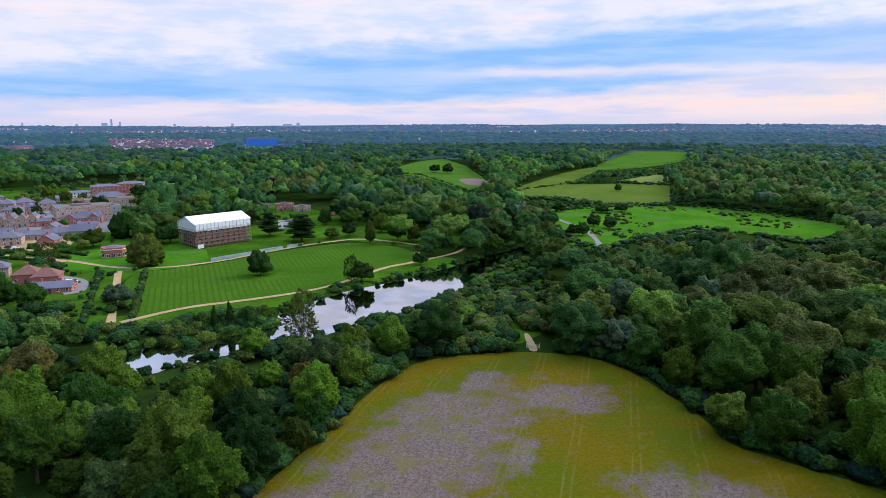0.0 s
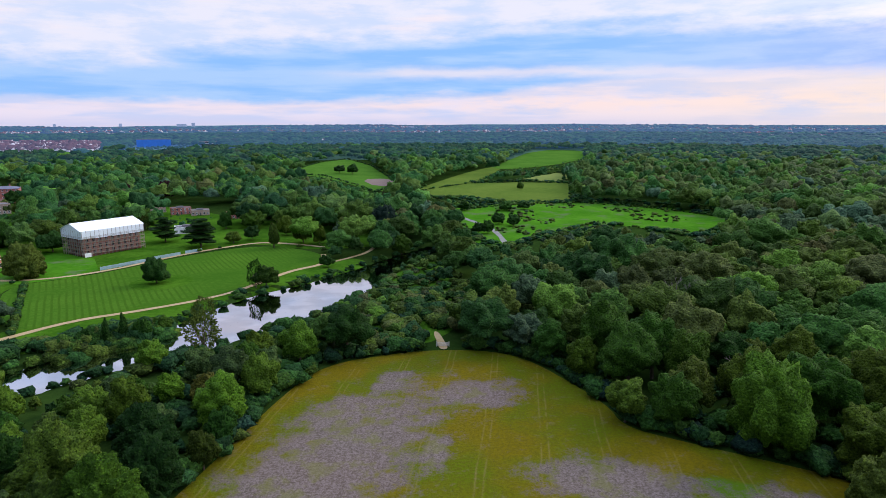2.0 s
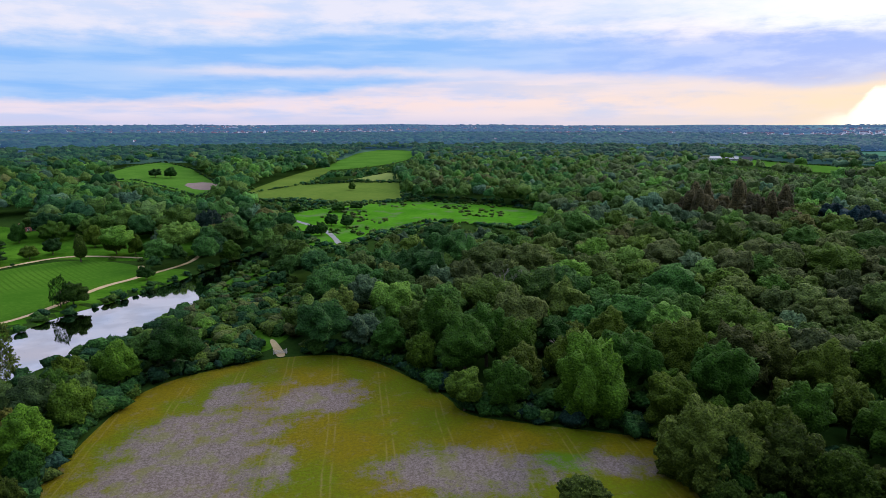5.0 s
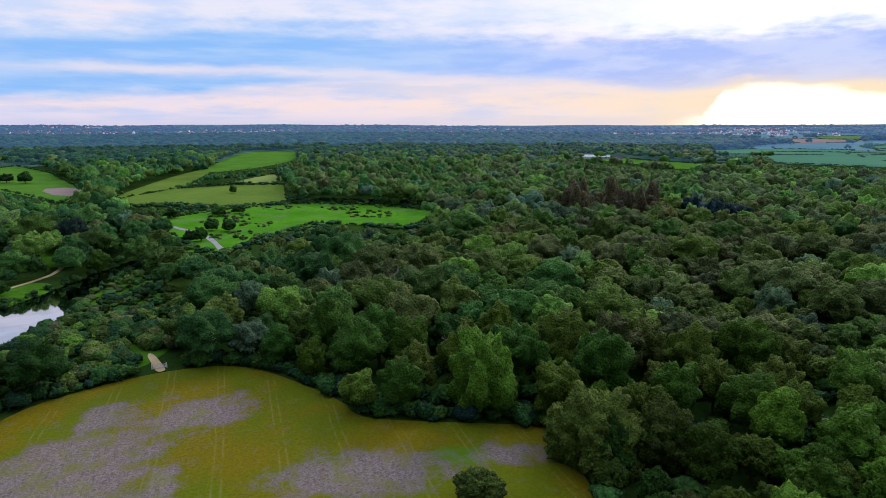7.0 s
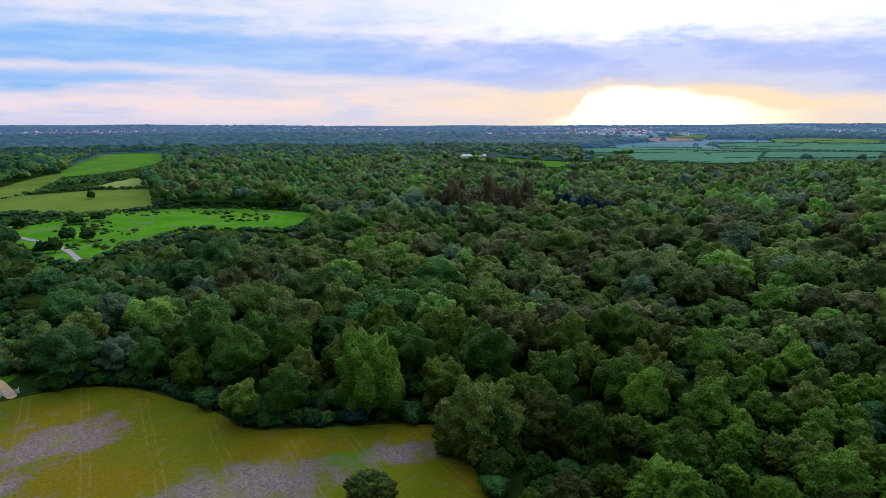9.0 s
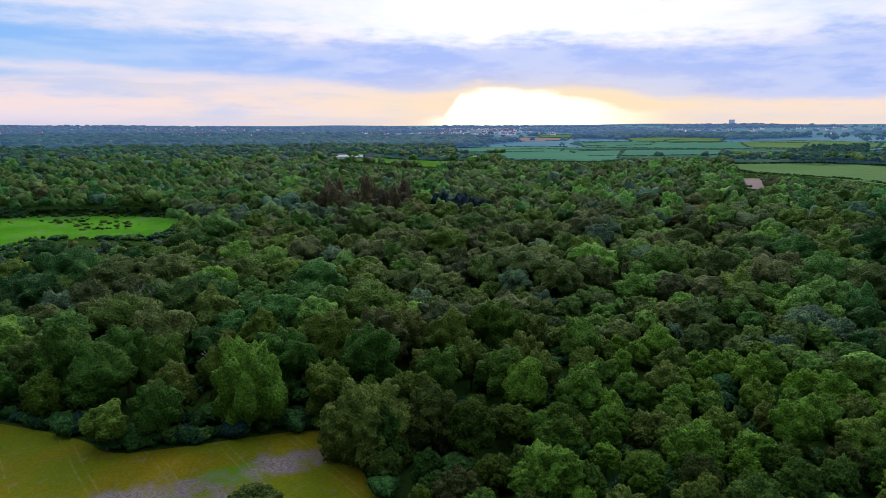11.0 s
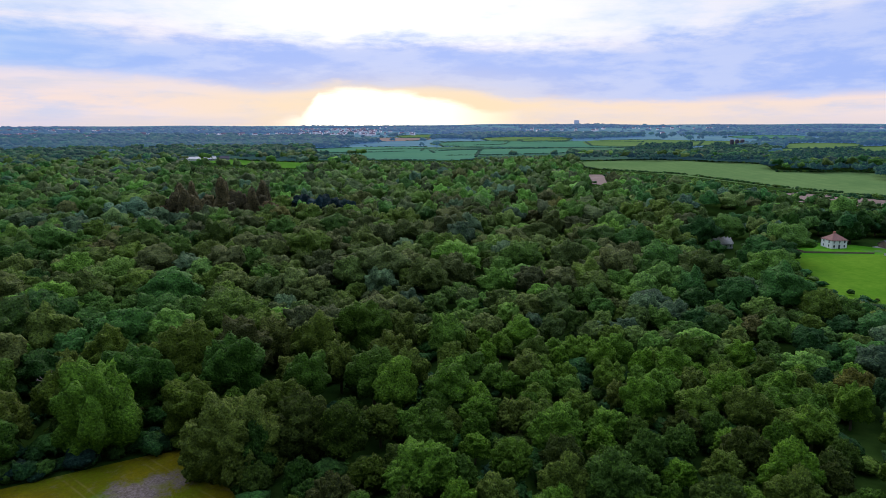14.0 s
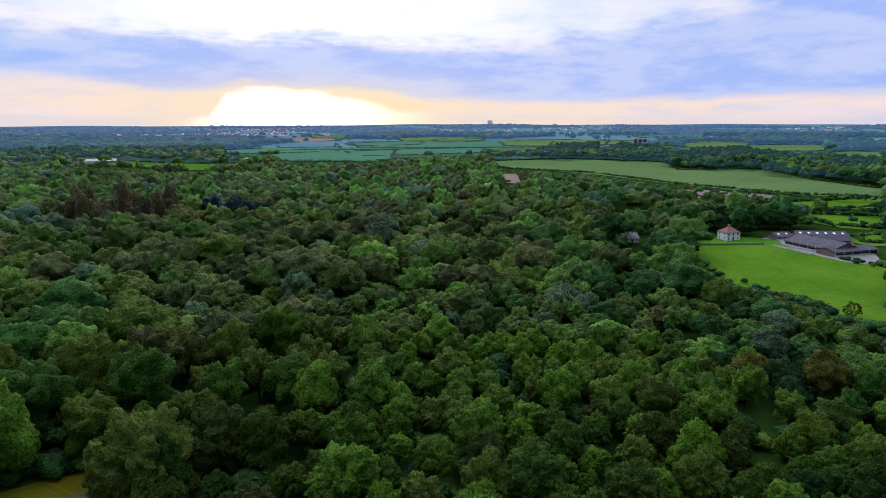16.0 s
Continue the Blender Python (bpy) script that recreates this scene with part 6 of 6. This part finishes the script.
shrubs("scrub", [q for q in zone if q[1] >= 240], 0.8, 2.4, "low green scrub beside the head of the lake", 43, BUSH, tints=(0.14, 0.8), wide=1.6)
under = []
for _ in range(1800):
    b_, r_ = math.radians(rnd.uniform(-38, 112)), math.sqrt(rnd.uniform(64**2, 270**2))
    under.append((r_ * math.sin(b_), r_ * math.cos(b_)))
under = [q for q in under if lie(*q) > 1.3]
shrubs("undergrowth", under, 2.4, 5.4, "dense green undergrowth below the trees", 33, THIN, keep_off=OPEN + KEPT_IN_VIEW, tints=(0.1, 0.6), wide=1.2)
rim = edge_points(STUBBLE[1:-5], 1.3, 1.1, rnd)
rim = [(x * 1.02 + (-2.0 if x < 5 else 1.5), y * 1.012) for x, y in rim]
shrubs("hedge", rim, 1.8, 4.6, "low unkempt hedge along the stubble field", 34, BUSH, keep_off=[STUBBLE, GATE_GAP], tints=(0.08, 0.42))
spots = [(rnd.uniform(70, 260), rnd.uniform(345, 500)) for _ in range(900)]
spots = [q for q in spots if inside(MEADOW, *q) and noise.noise(Vector((q[0] * 0.03, q[1] * 0.03, 0))) > 0.12]
shrubs("meadow_scrub", spots, 0.6, 2.2, "scattered low scrub on the meadow", 35, BUSH, tints=(0.40, 0.88), wide=1.3)
fringe = []
for poly in (MIDF, MEADOW, HILLF, OLIVE):
    fringe += edge_points(poly, 2.2, 0.8, rnd)
shrubs("hedge", [q for q in fringe if rnd.random() < 0.75 and min(math.hypot(q[0] - a, q[1] - c) for a, c in PATH4) > 14], 1.0, 2.8, "dark hedges between the fields", 36, BLOB)
thicket = []
for poly, lo_, hi_ in ((MEADOW, 2, 34), (MIDF, 2, 20), (PASTURE, 2, 26)):
    for x, y in edge_points(poly, 0.9, 0.5, rnd):
        cx, cy = sum(q[0] for q in poly) / len(poly), sum(q[1] for q in poly) / len(poly)
        far_, k = math.hypot(x - cx, y - cy), rnd.uniform(lo_, hi_)
        thicket.append((x + (x - cx) / far_ * k, y + (y - cy) / far_ * k))
shrubs("thicket", thicket, 1.2, 3.6, "thicket of low green growth round the meadows", 42, THIN, mat=M_HAZY_WOOD, keep_off=OPEN + KEPT_IN_VIEW, tints=(0.1, 0.6), wide=1.3)
rows = []
for a, c, n in (((604, -60), (600, -141), 16), ((592, -139), (577, -214), 20), ((507, -130), (500, -190), 14), ((452, -150), (440, -175), 6)):
    rows += [(a[0] + (c[0] - a[0]) * (i + rnd.random()) / n + rnd.uniform(-5, 5), a[1] + (c[1] - a[1]) * (i + rnd.random()) / n) for i in range(n)]
shrubs("hedgerow_trees", rows, 3.0, 7.5, "dark hedgerow trees between green fields", 44, FAR, mat=M_HAZY_WOOD, wide=1.1)
far_rim = []
for poly in (GR1, GR2, GR3, BROWN1, BROWN2, BIGF, FARMF, PADDOCK):
    far_rim += [q for q in edge_points(poly, 1.8, 0.6, rnd) if noise.noise(Vector((q[0], q[1], 0)) * 0.02) > -0.35]
shrubs("hedge", far_rim, 1.4, 3.6, "dark hedges and small trees between fields", 37, SOFT)
vale = []
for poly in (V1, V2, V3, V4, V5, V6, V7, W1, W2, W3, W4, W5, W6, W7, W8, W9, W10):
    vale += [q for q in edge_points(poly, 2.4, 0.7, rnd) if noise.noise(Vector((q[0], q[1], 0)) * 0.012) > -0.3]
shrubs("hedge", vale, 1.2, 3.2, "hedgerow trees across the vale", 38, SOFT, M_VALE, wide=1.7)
garden = [(rnd.uniform(-200, -115), rnd.uniform(210, 310)) for _ in range(260)]
garden = [q for q in garden if inside(GARDEN_WEST, *q)]
shrubs("garden_shrubs", garden, 0.7, 2.4, "shrub beds beside the village walk", 39, BUSH)
rows = []
for a, c in (((-262, 322), (-190, 304)), ((-258, 336), (-186, 312)), ((-205, 330), (-182, 318)), ((-136, 283), (-108, 212)), ((-157, 284), (-122, 206)), ((-226, 330), (-262, 332))):
    n = int(math.hypot(c[0] - a[0], c[1] - a[1]) / 1.3)
    rows += [(a[0] + (c[0] - a[0]) * i / n + rnd.uniform(-0.3, 0.3), a[1] + (c[1] - a[1]) * i / n + rnd.uniform(-0.3, 0.3)) for i in range(n)]
shrubs("hedge", rows, 1.0, 2.4, "clipped hedges and young trees along the walks", 40, BUSH)
grove = []
for _ in range(900):
    q = (rnd.uniform(-440, -140), rnd.uniform(240, 720))
    if inside(VILLAGE, *q) and all(math.hypot(q[0] - hx, q[1] - hy) > 0.62 * max(hw, hd) + 2.5 for hx, hy, hw, hd, *_ in HOUSES) and not inside([(-262, 322), (-210, 330), (-205, 350), (-225, 372), (-275, 370)], *q):
        grove.append(q)
shrubs("village_greenery", grove, 2.5, 8.5, "garden trees and shrubs among the village houses", 41, FAR, tints=(0.15, 0.6))


def dwellings(r, x, y, a, label, wide=(4, 10)):
    """Houses at those places, each a block with a pitched roof, in one mesh."""
    v = np.array([(-1, -1, 0), (1, -1, 0), (1, 1, 0), (-1, 1, 0), (-1, -1, 0.62), (1, -1, 0.62), (1, 1, 0.62), (-1, 1, 0.62), (-1, 0, 1), (1, 0, 1)], float)
    f = np.array([(0, 1, 5), (0, 5, 4), (1, 2, 6), (1, 6, 5), (2, 3, 7), (2, 7, 6), (3, 0, 4), (3, 4, 7), (5, 6, 9), (7, 4, 8), (4, 5, 9), (4, 9, 8), (6, 7, 8), (6, 8, 9)])
    n = len(x)
    w, l, h = r.uniform(*wide, n), r.uniform(4, 5, n), r.uniform(8, 12, n)
    px_ = v[None, :, 0] * w[:, None]
    py_ = v[None, :, 1] * l[:, None]
    verts = np.stack([np.cos(a)[:, None] * px_ - np.sin(a)[:, None] * py_ + x[:, None], np.sin(a)[:, None] * px_ + np.cos(a)[:, None] * py_ + y[:, None],
                      v[None, :, 2] * h[:, None] + height(x, y)[:, None] - 1.0], -1)
    faces = f[None] + (np.arange(n) * 10)[:, None, None]
    index = np.tile(np.array([0] * 10 + [1] * 4), n)
    me = mesh_from("town", verts.reshape(-1, 3), faces.reshape(-1, 3), [M_TOWN_WALL, M_TOWN_ROOF], False, index=index)
    return tagged(new("town", me), label, "houses", kind="stuff")


def town(seed, count, b0, b1, r0, r1, label):
    """Small far houses, each a block with a pitched roof, in one mesh."""
    r = np.random.default_rng(seed)
    b_, d_ = np.radians(r.uniform(b0, b1, count)), r.uniform(r0, r1, count)
    x, y = d_ * np.sin(b_), d_ * np.cos(b_)
    patch = np.sin(x * 0.006 + 2 * np.sin(y * 0.003)) + np.sin(y * 0.005 + 1.5 * np.sin(x * 0.004))
    ok = patch > -0.2
    x, y = x[ok], y[ok]
    return dwellings(r, x, y, r.uniform(0, 3.14, len(x)), label)


# house walls and roofs carry blue emission as painted haze
M_TOWN_WALL = hazy_glow(plain("hazy_far_walls", (0.46, 0.42, 0.42), 0.9, 0.1, 0.05, vary=0.5), (0.060, 0.085, 0.17))
M_TOWN_ROOF = hazy_glow(plain("hazy_far_roofs", (0.10, 0.045, 0.045), 0.9, 0.1, 0.05, vary=0.6), (0.024, 0.048, 0.11))
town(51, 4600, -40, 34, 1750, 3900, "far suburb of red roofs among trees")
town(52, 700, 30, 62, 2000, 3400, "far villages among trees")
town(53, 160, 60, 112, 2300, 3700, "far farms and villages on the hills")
r_town = np.random.default_rng(54)
u, w = np.meshgrid(np.arange(-30, 30) * 9.6, np.arange(-26, 26) * 21.0)
u, w = u.ravel() + r_town.uniform(-2, 2, u.size), w.ravel() + r_town.uniform(-2.5, 2.5, u.size)
hx, hy = -648 + u * 0.936 - w * 0.352, 1480 + u * 0.352 + w * 0.936
ok = inside(TOWN, hx, hy) & (r_town.uniform(size=len(hx)) < 0.8)
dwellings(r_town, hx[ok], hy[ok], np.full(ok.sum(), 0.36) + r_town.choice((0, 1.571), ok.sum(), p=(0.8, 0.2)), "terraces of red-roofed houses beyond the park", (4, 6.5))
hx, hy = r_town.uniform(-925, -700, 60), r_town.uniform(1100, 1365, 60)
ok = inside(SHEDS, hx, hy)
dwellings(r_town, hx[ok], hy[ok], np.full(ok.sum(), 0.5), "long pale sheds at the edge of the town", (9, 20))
